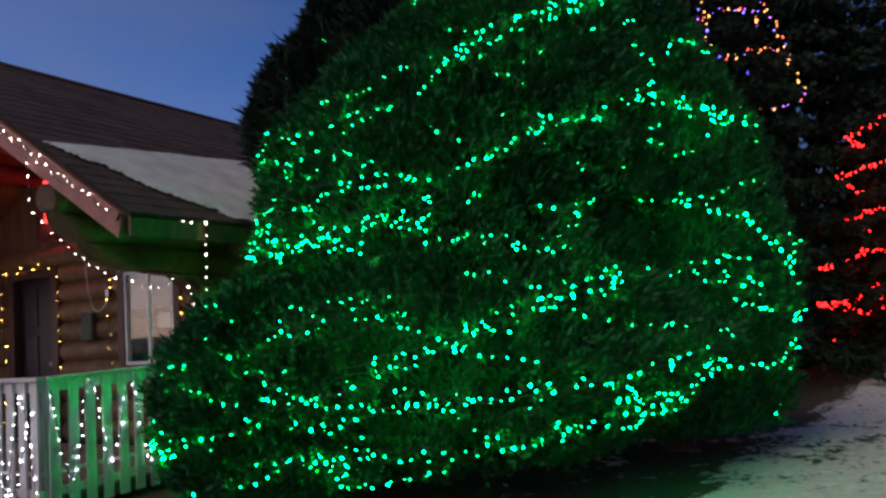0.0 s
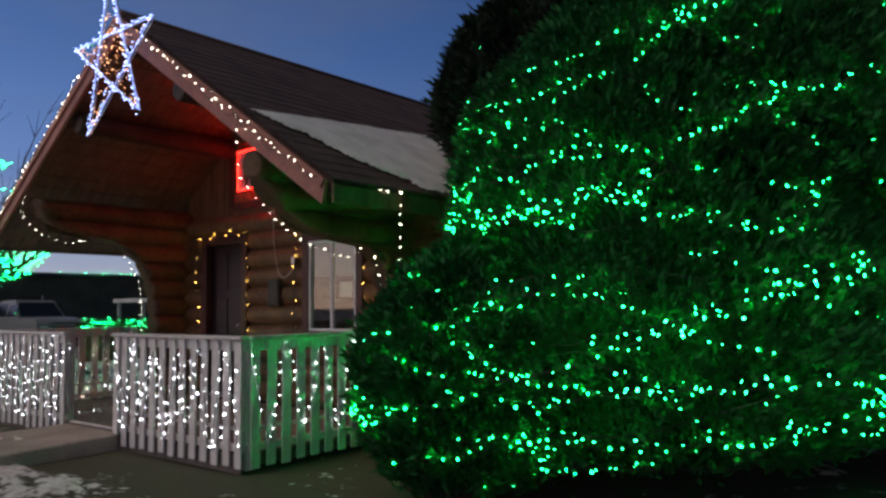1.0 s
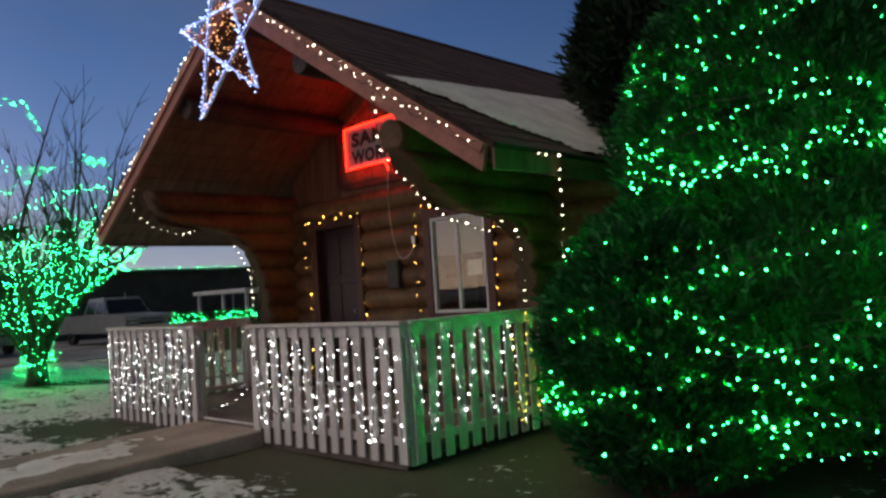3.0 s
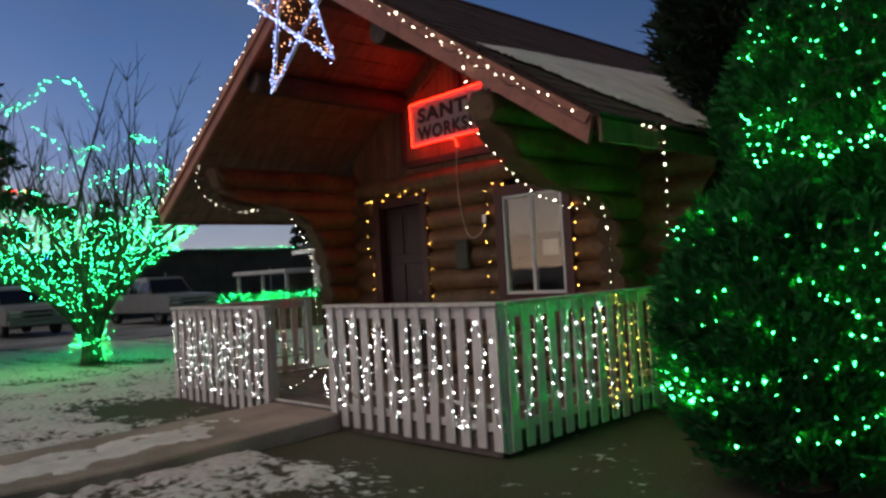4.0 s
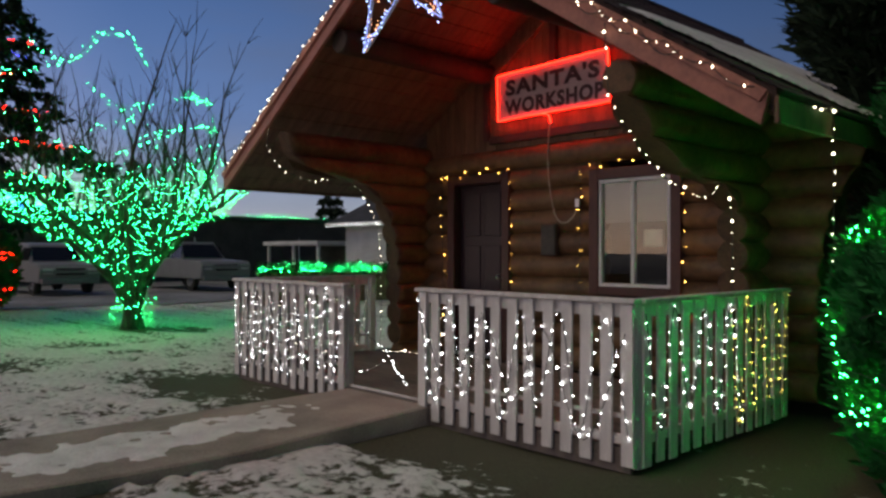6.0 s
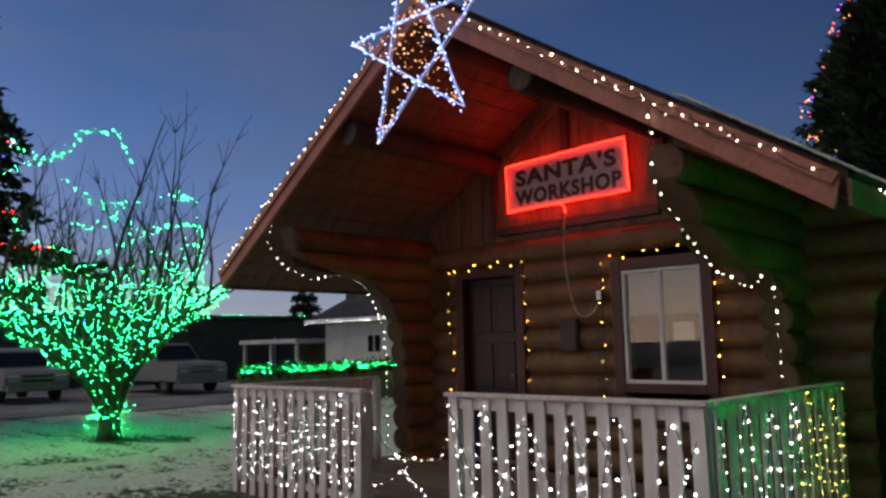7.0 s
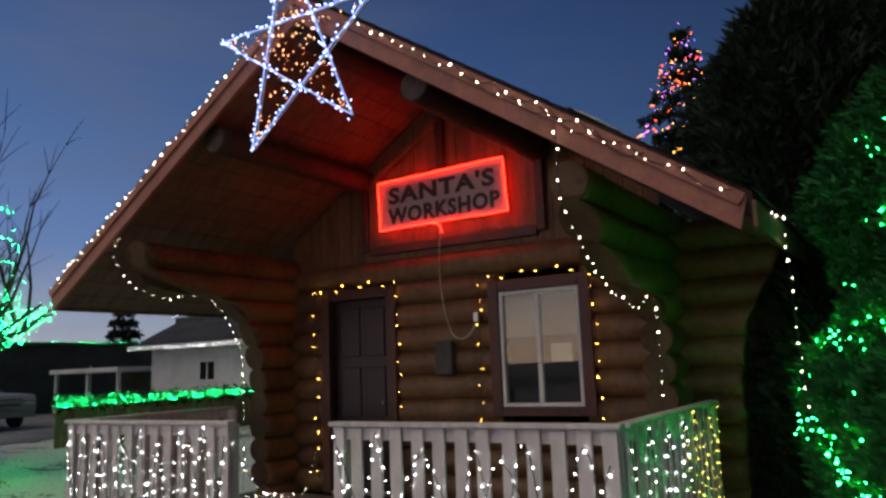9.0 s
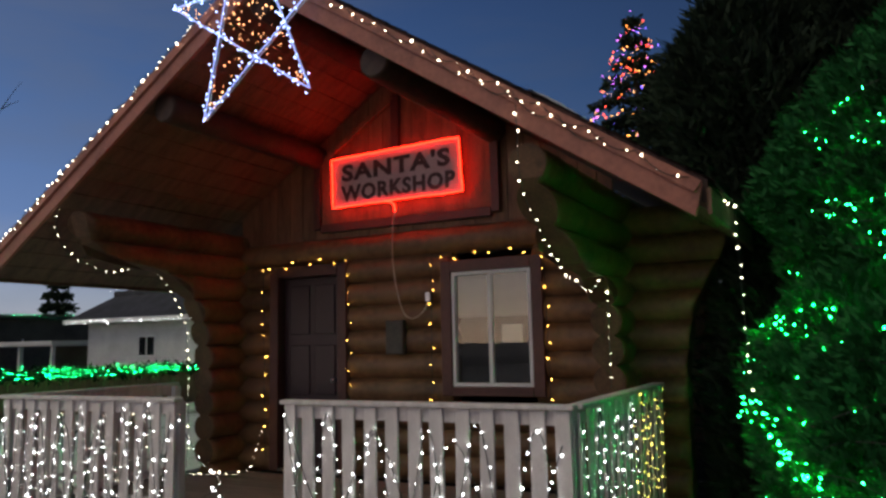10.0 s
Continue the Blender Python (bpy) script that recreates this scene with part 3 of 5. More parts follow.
# roof: two decks, soffit boards, shingle courses, barge boards and eave boards
roof = under(new("roof"), cabin)
for sgn in (-1, 1):
    bm = bmesh.new()
    prof = [(0, 0.0), (HALF, 0.0), (HALF, -0.155), (0, -0.155)]
    ends = []
    for y in (YF + 0.02, YB):
        ends.append([bm.verts.new((RX + sgn * dx, y, RTOP + LIFT - 0.03 - SLOPE * dx + dz)) for dx, dz in prof])
    bm.faces.new(ends[0])
    bm.faces.new(ends[1][::-1])
    for q in range(4):
        bm.faces.new((ends[0][q], ends[1][q], ends[1][(q + 1) % 4], ends[0][(q + 1) % 4]))
    bmesh.ops.recalc_face_normals(bm, faces=bm.faces)
    add("roof_deck", bm, M_SHINGLE, "", roof)
    # soffit boards run along the ridge
    nb = 18
    for i in range(nb):
        d0, d1 = HALF * i / nb + 0.006, HALF * (i + 1) / nb - 0.004
        bm = bmesh.new()
        ends = []
        for y in (YF + 0.05, YB - 0.05):
            ends.append([bm.verts.new((RX + sgn * dx, y, RTOP - 0.142 - SLOPE * dx + dz)) for dx, dz in ((d0, 0), (d1, 0), (d1, -0.03), (d0, -0.03))])
        bm.faces.new(ends[0])
        bm.faces.new(ends[1][::-1])
        for q in range(4):
            bm.faces.new((ends[0][q], ends[1][q], ends[1][(q + 1) % 4], ends[0][(q + 1) % 4]))
        bmesh.ops.recalc_face_normals(bm, faces=bm.faces)
        add("soffit_board", bm, M_SOFFIT, "", roof)
    # shingle courses
    nc = 22
    for i in range(nc):
        d0, d1 = (HALF + 0.03) * i / nc, (HALF + 0.03) * (i + 1) / nc + 0.015
        bm = bmesh.new()
        n = 24
        up, dn, ed = [], [], []
        for j in range(n + 1):
            y = YF - 0.01 + (YB - YF + 0.03) * j / n
            w = 0.003 * nz(y, i * 3.1, 3.0)
            up.append(bm.verts.new((RX + sgn * d0, y, RTOP + LIFT - 0.028 - SLOPE * d0 + w)))
            dn.append(bm.verts.new((RX + sgn * d1, y, RTOP + LIFT - 0.021 - SLOPE * d1 + w)))
            ed.append(bm.verts.new((RX + sgn * d1, y, RTOP + LIFT - 0.045 - SLOPE * d1 + w)))
        for j in range(n):
            bm.faces.new((up[j], up[j + 1], dn[j + 1], dn[j]))
            bm.faces.new((dn[j], dn[j + 1], ed[j + 1], ed[j]))
        bmesh.ops.recalc_face_normals(bm, faces=bm.faces)
        add("shingle_course", bm, M_SHINGLE, "", roof)
    # barge board, in two plies
    for y0, y1, t0, t1, m_ in ((YF - 0.04, YF, -0.03, -0.258, M_BARGE), (YF - 0.062, YF - 0.042, -0.018, -0.115, M_BARGE)):
        bm = bmesh.new()
        ends = []
        dx1 = HALF - 0.02
        for y in (y0, y1):
            ends.append([bm.verts.new((RX + sgn * dx, y, RTOP - SLOPE * dx + dz)) for dx, dz in ((0.0, t0), (dx1, t0), (dx1 - 0.05, t1), (0.0, t1))])
        bm.faces.new(ends[0])
        bm.faces.new(ends[1][::-1])
        for q in range(4):
            bm.faces.new((ends[0][q], ends[1][q], ends[1][(q + 1) % 4], ends[0][(q + 1) % 4]))
        bmesh.ops.recalc_face_normals(bm, faces=bm.faces)
        bmesh.ops.bevel(bm, geom=list(bm.edges), offset=0.004, segments=1, affect="EDGES")
        add("barge_board", bm, m_, "red-brown painted barge board", roof)
    xe = RX + sgn * (HALF - 0.01)
    add("fascia", box(min(xe, xe + sgn * 0.03), max(xe, xe + sgn * 0.03), YF + 0.01, YB, RTOP - SLOPE * HALF - 0.20, RTOP - SLOPE * HALF - 0.035), M_SOFFIT, "", roof)
add("ridge_cap", tube([(RX, YF - 0.02, RTOP + LIFT - 0.05), (RX, YB + 0.02, RTOP + LIFT - 0.05)], 0.06, 8), M_SHINGLE, "", roof)


# old snow lying on the sunless slope
def roof_snow(x, y):
    up = -0.37 - 0.17 * (y - 0.45)
    lowx = -0.16 + (y - 0.42) * 0.95
    v = 0.10 * nz(x, y, 2.5, 9.3) + 0.09 * nz(x, y, 7.0, 2.1) + 0.05 * nz(x, y * 0.4, 18, 2.1)
    return min((x - up) * 1.6 + 0.35 * v, (min(lowx, 0.86) - x) + v)


s_me = grid_sheet("roof_snow", [float(v) for v in np.arange(-1.6, 0.84, 0.03)], [float(v) for v in np.arange(0.3, 7.1, 0.04)],
                  lambda x, y: roof_z(x) + LIFT - 0.012 + min(0.04, 0.012 + 0.25 * max(0, roof_snow(x, y))), lambda x, y: roof_snow(x, y) > 0)
tagged(part("snow_patch", s_me, M_SNOW), "old snow patch lying on the brown shingled roof", "snow", kind="stuff")

# door
door = under(new("door"), cabin)
tagged(door, "dark maroon plank door, closed")
x0, x1, z0, z1 = DOOR
add("door_leaf", box(x0 + 0.05, x1 - 0.05, WY + 0.10, WY + 0.145, z0 + 0.03, z1 - 0.05), M_DOOR, "", door)
for i in range(2):
    for j in range(3):
        a = x0 + 0.14 + i * 0.35
        c = z0 + 0.16 + j * 0.68
        add("door_panel", box(a, a + 0.28, WY + 0.088, WY + 0.099, c, c + 0.56, 0.008), M_DOOR, "", door)
for a, b, c, d in ((x0 - 0.075, x0 + 0.045, z0, z1 + 0.08), (x1 - 0.045, x1 + 0.075, z0, z1 + 0.08), (x0 + 0.047, x1 - 0.047, z1 - 0.045, z1 + 0.08)):
    add("door_frame", box(a, b, WY - 0.02, WY + 0.16, c, d), M_TRIM, "", door)
add("door_sill", box(x0 + 0.047, x1 - 0.047, WY - 0.03, WY + 0.16, z0 + 0.002, z0 + 0.028), M_METAL, "", door)
hb = tube([(x1 - 0.13, WY + 0.085, 1.15), (x1 - 0.13, WY + 0.03, 1.15)], 0.012, 8)
bmesh.ops.create_icosphere(hb, subdivisions=2, radius=0.03, matrix=Matrix.Translation((x1 - 0.13, WY + 0.02, 1.15)))
add("door_knob", hb, M_METAL, "", door)

# sliding window
window = under(new("window"), cabin)
tagged(window, "white vinyl sliding window in a dark red wooden surround")
x0, x1, z0, z1 = WIN
for a, b, c, d in ((x0 - 0.12, x0 - 0.002, z0 - 0.09, z1 + 0.12), (x1 + 0.002, x1 + 0.12, z0 - 0.09, z1 + 0.12), (x0 - 0.002, x1 + 0.002, z1 + 0.002, z1 + 0.12), (x0 - 0.002, x1 + 0.002, z0 - 0.09, z0 - 0.002)):
    add("surround", box(a, b, WY - 0.015, WY + 0.16, c, d), M_TRIM, "", window)
F = 0.038
for a, b, c, d in ((x0, x0 + F, z0, z1), (x1 - F, x1, z0, z1), (x0 + F, x1 - F, z1 - F, z1), (x0 + F, x1 - F, z0, z0 + F)):
    add("window_frame", box(a, b, WY + 0.0, WY + 0.07, c, d), M_VINYL, "", window)
xm = (x0 + x1) / 2 - 0.012
add("mullion", box(xm - 0.024, xm + 0.024, WY + 0.008, WY + 0.06, z0 + F, z1 - F), M_VINYL, "", window)
for a, b, yy in ((x0 + F, xm - 0.024, 0.034), (xm + 0.024, x1 - F, 0.022)):
    p_ = add("pane", box(a, b, WY + yy, WY + yy + 0.005, z0 + F, z1 - F, 0), M_GLASS, "", window)
    p_.visible_shadow = False
# spans both panes: a blind at left, painted sky reflection at right
add("blind", box(x0 + F, x1 - F, WY + 0.075, WY + 0.08, 1.78, z1 - F, 0), M_BLIND, "grey sheet for a half-lowered blind and reflected sky", window)
add("notice", box(-1.55, -1.33, WY + 0.066, WY + 0.068, 1.52, 1.70, 0), M_PAPER, "white paper notice", window)
# dark room behind
for a in (box(XL + 0.2, XR - 0.2, 6.5, 6.55, 0.1, 2.7, 0), box(XL + 0.16, XR - 0.16, WY + 0.3, 6.6, 0.05, 0.1, 0), box(XL + 0.16, XR - 0.16, WY + 0.3, 6.6, 2.72, 2.77, 0)):
    add("inner_lining", a, M_DARKROOM)

# ---------------------------------------------------------------- porch: deck, fences
deck = thing("porch_deck", (RX, 1.25, 0), "low porch deck of grey-brown planks", "deck")
y = 0.03
while y < 2.36:
    under(part("plank", box(-5.36, -0.04, y, y + 0.132, 0.105, 0.14, 0.003), M_DECK), deck)
    y += 0.138
for x in (-5.2, -3.4, -1.9, -0.2):
    under(part("joist", box(x - 0.04, x + 0.04, 0.05, 2.35, 0.0, 0.103, 0), M_DECK), deck)
under(part("front_board", box(-5.36, -0.04, 0.005, 0.028, -0.03, 0.138, 0.003), M_DECK), deck)
thr = thing("threshold_pipe", (-2.68, 0.02, 0.14), "thin pale conduit lying across the porch entrance", "pipe")
under(part("pipe", tube([(-3.22, 0.045, 0.158), (-2.7, 0.05, 0.156), (-2.16, 0.04, 0.158)], 0.014, 8), M_WHITE), thr)


def picket_mesh(w, d, h, seed):
    rnd = random.Random(seed)
    bm = box(-w / 2, w / 2, -d / 2, d / 2, 0, h, 0.004)
    for v in bm.verts:
        if v.co.z > h / 2:
            v.co.z += rnd.uniform(-0.004, 0.004)
        v.co.x += rnd.uniform(-0.002, 0.002)
    me = bpy.data.meshes.new("picket")
    bm.to_mesh(me)
    bm.free()
    me.materials.append(M_WHITE)
    return me


PICKETS = [picket_mesh(0.098, 0.02, 1.085, 40 + i) for i in range(4)]


def fence(a, b, label, n, out):
    """A picket fence on the plan from a to b; out: the side on which the pickets stand."""
    a, b, out = Vector((*a, 0)), Vector((*b, 0)), Vector((*out, 0))
    d = (b - a).normalized()
    ang = math.degrees(math.atan2(d.y, d.x))
    L = (b - a).length
    f = thing("porch_fence", (a + b) / 2, label, "fence", "porch fences")
    turn = Matrix.Translation(a) @ Matrix.Rotation(radians(ang), 4, "Z")
    o = 1 if (turn.to_3x3() @ Vector((0, 1, 0))).dot(out) > 0 else -1

    def put(name, bm):
        bm.transform(turn)
        if bm:
            bmesh.ops.recalc_face_normals(bm, faces=bm.faces)
        return under(part(name, bm, M_WHITE), f)
    put("top_rail", box(-0.02, L + 0.02, -0.05, 0.05, 1.116, 1.148, 0.006))
    put("upper_rail", box(0.0, L, -0.02 - 0.018 * o, 0.02 - 0.018 * o, 1.02, 1.113, 0.004))
    put("lower_rail", box(0.0, L, -0.012 - 0.022 * o, 0.012 - 0.022 * o, 0.335, 0.365, 0.004))
    put("lower_rail", box(0.0, L, -0.02 - 0.018 * o, 0.02 - 0.018 * o, 0.16, 0.225, 0.004))
    for t in (0.045, L - 0.045):
        put("post", box(t - 0.042, t + 0.042, -0.035 - 0.065 * o, 0.035 - 0.065 * o, 0.0, 1.114, 0.005))
    for i in range(n):
        t = 0.05 + (L - 0.1) * i / (n - 1)
        p = new("picket", PICKETS[i % 4])
        p.matrix_basis = turn @ pose(t, 0.016 * o, 0.022 + random.uniform(-0.012, 0.012), 0, random.uniform(-0.7, 0.7), 0)
        under(p, f)
    return f


fence((-2.16, 0), (0.0, 0), "white picket porch fence draped with cool white lights", 13, (0, -1))
fence((-5.41, 0), (-3.24, 0), "white picket porch fence thickly hung with white lights", 13, (0, -1))
fence((0.0, 0.06), (0.0, 2.36), "white picket fence on the porch's side, under green glow", 14, (1, 0))
fence((-5.37, 0.06), (-5.37, 1.98), "white picket fence closing the porch's far side", 11, (-1, 0))

# ---------------------------------------------------------------- sign
sign = thing("sign", (-2.70, WY - 0.03, 3.33), "grey sign board edged with red rope light", "sign")
S00, S10, S11, S01 = Vector((-3.50, 0, 3.055)), Vector((-1.885, 0, 3.07)), Vector((-1.915, 0, 3.64)), Vector((-3.515, 0, 3.60))
bm = bmesh.new()
fr_, bk_ = [], []
for c in (S00, S10, S11, S01):
    c2 = c + ((S00 + S11) / 2 - c) * 0.02
    fr_.append(bm.verts.new((c2.x, WY - 0.045, c2.z)))
    bk_.append(bm.verts.new((c2.x, WY - 0.015, c2.z)))
bm.faces.new(fr_)
bm.faces.new(bk_[::-1])
for q in range(4):
    bm.faces.new((fr_[q], bk_[q], bk_[(q + 1) % 4], fr_[(q + 1) % 4]))
bmesh.ops.recalc_face_normals(bm, faces=bm.faces)
bmesh.ops.bevel(bm, geom=list(bm.edges), offset=0.004, segments=1, affect="EDGES")
under(part("board", bm, M_SIGN), sign)
loop = []
for a, b in ((S01, S00), (S00, S10), (S10, S11), (S11, S01)):
    n = 14
    for i in range(n):
        p = a.lerp(b, i / n)
        loop.append((p.x + 0.006 * nz(p.x, p.z, 6), WY - 0.058, p.z + 0.010 * nz(p.x, p.z, 5, 3)))
loop.append(loop[0])
under(part("rope_light", tube(loop, 0.0082, 6), G_NEON, None, "glowing red rope light"), sign)
tail = smooth([(-2.86, WY - 0.058, 3.062), (-2.76, WY - 0.066, 3.05), (-2.70, WY - 0.07, 3.01), (-2.69, WY - 0.06, 2.94)], 5)
under(part("rope_tail", tube(tail, 0.008, 6), G_NEON), sign)
for x in (-3.2, -2.2):
    under(part("bracket", box(x - 0.03, x + 0.03, WY - 0.015, WY + 0.06, 3.2, 3.5, 0), M_METAL), sign)


def letters(text, x, z, height, width, tilt):
    c = bpy.data.curves.new("lettering", "FONT")
    c.body, c.size, c.extrude, c.offset, c.space_character = text, 1.0, 0.004, 0.042, 1.12
    c.resolution_u = 3
    t = new("lettering", c)
    bpy.context.view_layer.update()
    me = bpy.data.meshes.new_from_object(t.evaluated_get(bpy.context.evaluated_depsgraph_get()))
    bpy.data.objects.remove(t)
    bpy.data.curves.remove(c)
    xs_ = [v.co.x for v in me.vertices]
    ys_ = [v.co.y for v in me.vertices]
    sx, sy = width / (max(xs_) - min(xs_)), height / (max(ys_) - min(ys_))
    x0_, y0_ = min(xs_), min(ys_)
    for v in me.vertices:
        px, pz = (v.co.x - x0_) * sx, (v.co.y - y0_) * sy
        v.co = Vector((x + px, WY - 0.047 - v.co.z * 0.6, z + pz + px * tilt))
    me.materials.clear()
    me.materials.append(M_INK)
    return under(part("lettering", me, None, None, "dark painted letters"), sign)


letters("SANTA'S", -3.385, 3.335, 0.20, 1.36, 0.018)
letters("WORKSHOP", -3.40, 3.105, 0.185, 1.43, 0.014)

# cable from the sign to a box by the window, and a grey box on the logs
cab = thing("power_cable", (-2.75, WY - 0.02, 2.85), "thin cream cable looping down from the sign", "cable")
cp = smooth([(-2.69, WY - 0.06, 2.94), (-2.74, WY - 0.03, 2.80), (-2.75, WY - 0.03, 2.45), (-2.70, WY - 0.04, 2.12), (-2.62, WY - 0.04, 1.86), (-2.50, WY - 0.045, 1.79), (-2.38, WY - 0.04, 1.86), (-2.33, WY - 0.02, 1.98)], 6)
under(part("cable", tube(cp, 0.007, 6), M_CREAM), cab)
ob_ = thing("outlet_box", (-2.32, WY - 0.02, 2.0), "small weatherproof outlet box on the log wall", "outlet")
under(part("body", box(-2.355, -2.285, WY - 0.045, WY + 0.01, 1.95, 2.06), M_GREYBOX), ob_)
under(part("cover", box(-2.348, -2.292, WY - 0.055, WY - 0.046, 1.958, 2.052, 0.003), M_METAL), ob_)
jb = thing("junction_box", (-2.72, WY - 0.03, 1.6), "flat grey metal box fixed to the logs", "box")
under(part("body", box(-2.84, -2.62, WY - 0.05, WY + 0.03, 1.42, 1.78), M_GREYBOX), jb)
under(part("cover", box(-2.83, -2.63, WY - 0.06, WY - 0.051, 1.43, 1.77, 0.004), M_GREYBOX), jb)

# ---------------------------------------------------------------- star on the gable
star = thing("star_light", (-2.68, 0.10, 4.3), "large five-pointed star outlined in lavender rope light", "star")
ST = [Vector((-2.75, 0.145, 5.185)), Vector((-1.80, 0.145, 4.485)), Vector((-2.05, 0.145, 3.505)), Vector((-3.135, 0.145, 3.42)), Vector((-3.535, 0.145, 4.495))]
order = [0, 2, 4, 1, 3, 0]
STARBULB = bulb_mesh("bulb", 0.0085, G_STARBULB)
for a, b in zip(order, order[1:]):
    pa, pb = ST[a], ST[b]
    off = Vector((0, -0.012 * (a % 2), 0))
    seg = [pa.lerp(pb, i / 10) + off + Vector((0, 0, 0.006 * math.sin(i * 2.1 + a))) for i in range(11)]
    under(part("rope_light", tube(seg, 0.005, 6), G_STAR), star)
    rail = [pa + Vector((0, 0.02, 0)), pb + Vector((0, 0.02, 0))]
    under(part("frame_rod", tube(rail, 0.008, 6), M_METAL), star)
    for p in along(seg, 0.046):
        bo = part("bulb", STARBULB, None)
        bo.matrix_basis = pose(p.x + random.gauss(0, 0.018), p.y - random.uniform(0.0, 0.03), p.z + random.gauss(0, 0.018), random.uniform(0, 90), random.uniform(0, 90), 0)
        under(bo, star)
inner = []
C = sum(ST, Vector()) / 5
for i in range(5):
    tip, l_, r_ = ST[i], ST[(i + 2) % 5], ST[(i + 3) % 5]
    for _ in range(27):
        u, v = random.random() ** 0.8, random.uniform(-0.19, 0.19)
        base = tip.lerp(C, u * 0.98)
        side_ = (r_ - l_).normalized()
        inner.append(base + side_ * v * u * 1.35 * (tip - C).length * 0.9 + Vector((0, random.uniform(-0.02, 0.02), 0)))
tagged(under(part("bulb_filling", many_bulbs("bulb_filling", inner, 0.0068, G_ORANGE), None, None, "warm orange bulbs filling the star"), star), kind="stuff")
under(part("standoff", tube([(-2.7, 0.16, 4.6), (-2.7, 0.25, 4.62)], 0.015, 6), M_METAL), star)
under(part("standoff", tube([(-2.4, 0.16, 4.40), (-2.4, 0.25, 4.42)], 0.015, 6), M_METAL), star)


# ---------------------------------------------------------------- strings of lights on the cabin
def swag(a, b, n, drop, amp=0.0, face=(0, -1, 0)):
    """A line from a to b that hangs in n loops."""
    a, b, face = Vector(a), Vector(b), Vector(face)
    out = []
    for i in range(n):
        for k in range(6):
            t = (i + k / 6) / n
            s = math.sin(math.pi * k / 6)
            out.append(a.lerp(b, t) + Vector((0, 0, -drop * s)) + face * amp * s)
    return out + [b]


by = YF - 0.075
ze = lambda x, d: roof_z(x) + d
string_lights(swag((-2.05, by, ze(-2.05, -0.02)), (0.72, by, ze(0.72, -0.035)), 9, 0.055), 0.135, G_WARM, "warm white string lights along the red-brown barge board", r=0.0056)
string_lights(swag((-1.0, by - 0.01, ze(-1.0, -0.03)), (0.22, by - 0.01, ze(0.22, -0.05)), 4, 0.09), 0.24, G_WARM, "second warm white string sagging on the barge board", r=0.0056)
string_lights(swag((-6.16, by, ze(-6.16, -0.02)), (-3.3, by, ze(-3.3, 0.0)), 9, 0.05), 0.11, G_WARM, "warm white string lights climbing the far barge board", r=0.0056)
string_lights(swag((-6.10, by + 0.04, ze(-6.10, 0.03)), (-3.35, by + 0.04, ze(-3.35, 0.03)), 8, 0.03), 0.13, G_WARM, "warm white string lights on the roof's far edge", r=0.0056)
string_lights(swag((0.74, by + 0.02, 2.40), (0.85, 1.05, 2.47), 3, 0.05) + [Vector((0.86, 1.06, 2.42)), Vector((0.87, 1.05, 2.2)), Vector((0.88, 1.02, 1.8)), Vector((0.90, 0.98, 1.35)), Vector((0.92, 0.95, 0.95))],
              0.11, G_WARM, "warm white string hanging from the eave's corner", r=0.0056)
WLX = -5.155
prof_r = [(-0.36, 0.16, 3.10), (-0.36, 0.17, 2.85), (-0.37, 0.22, 2.62), (-0.37, 0.34, 2.46), (-0.36, 0.58, 2.28), (-0.355, 0.84, 2.10), (-0.34, 1.12, 2.00), (-0.32, 1.44, 1.925), (-0.31, 1.62, 1.95), (-0.29, 1.80, 2.04),
          (-0.29, 1.90, 1.93), (-0.31, 2.01, 1.70), (-0.32, 2.03, 1.40), (-0.32, 2.03, 1.12)]
string_lights(smooth(prof_r, 4), 0.105, G_WARM, "warm white string following the stepped log ends", r=0.0056)
prof_l = [(WLX, 0.29, 2.94), (WLX, 0.26, 2.68), (WLX, 0.42, 2.47), (WLX, 0.80, 2.34), (WLX, 1.10, 2.36), (WLX, 1.38, 2.40), (WLX, 1.60, 2.26), (WLX, 1.80, 2.02), (WLX, 1.92, 1.74), (WLX, 1.96, 1.4), (WLX, 1.97, 1.0), (WLX + 0.02, 1.96, 0.6), (WLX + 0.04, 1.92, 0.22)]
string_lights(smooth(prof_l, 4), 0.10, G_WARM, "warm white string following the curved log bracket", r=0.0050)
string_lights(smooth([(WLX + 0.05, 1.90, 0.17), (-4.95, 2.02, 0.16), (-4.75, 2.05, 0.17), (-4.9, 1.8, 0.17), (-4.6, 2.15, 0.16), (-4.55, 2.3, 0.18), (-4.50, 2.38, 0.45), (-4.42, 2.40, 0.66)], 5), 0.085, G_WARM, "heaped end of a warm white string on the deck", r=0.0050)
string_lights(smooth([(-4.30, 1.45, 0.16), (-3.9, 1.15, 0.16), (-3.3, 0.75, 0.16), (-2.85, 0.45, 0.16)], 4), 0.24, G_COOL, "white string trailing over the porch planks", r=0.0056)
string_lights(smooth([(-3.24, 0.0, 1.0), (-3.35, 0.35, 0.62), (-3.5, 0.75, 0.35), (-3.75, 0.60, 0.17), (-3.95, 0.45, 0.16)], 5), 0.10, G_COOL, "white string hanging loose beside the porch gap", r=0.0050)
yw = WY - 0.03
string_lights(swag((-4.46, yw - 0.02, 0.3), (-4.50, yw - 0.02, 2.42), 4, 0.0, 0.01) + swag((-4.48, yw - 0.02, 2.47), (-3.32, yw - 0.02, 2.47), 3, 0.06) + swag((-3.31, yw - 0.02, 2.42), (-3.29, yw - 0.02, 0.7), 4, 0.0, 0.01),
              0.19, G_AMBER, "amber string lights framing the dark door", r=0.0066, jitter=0.03)
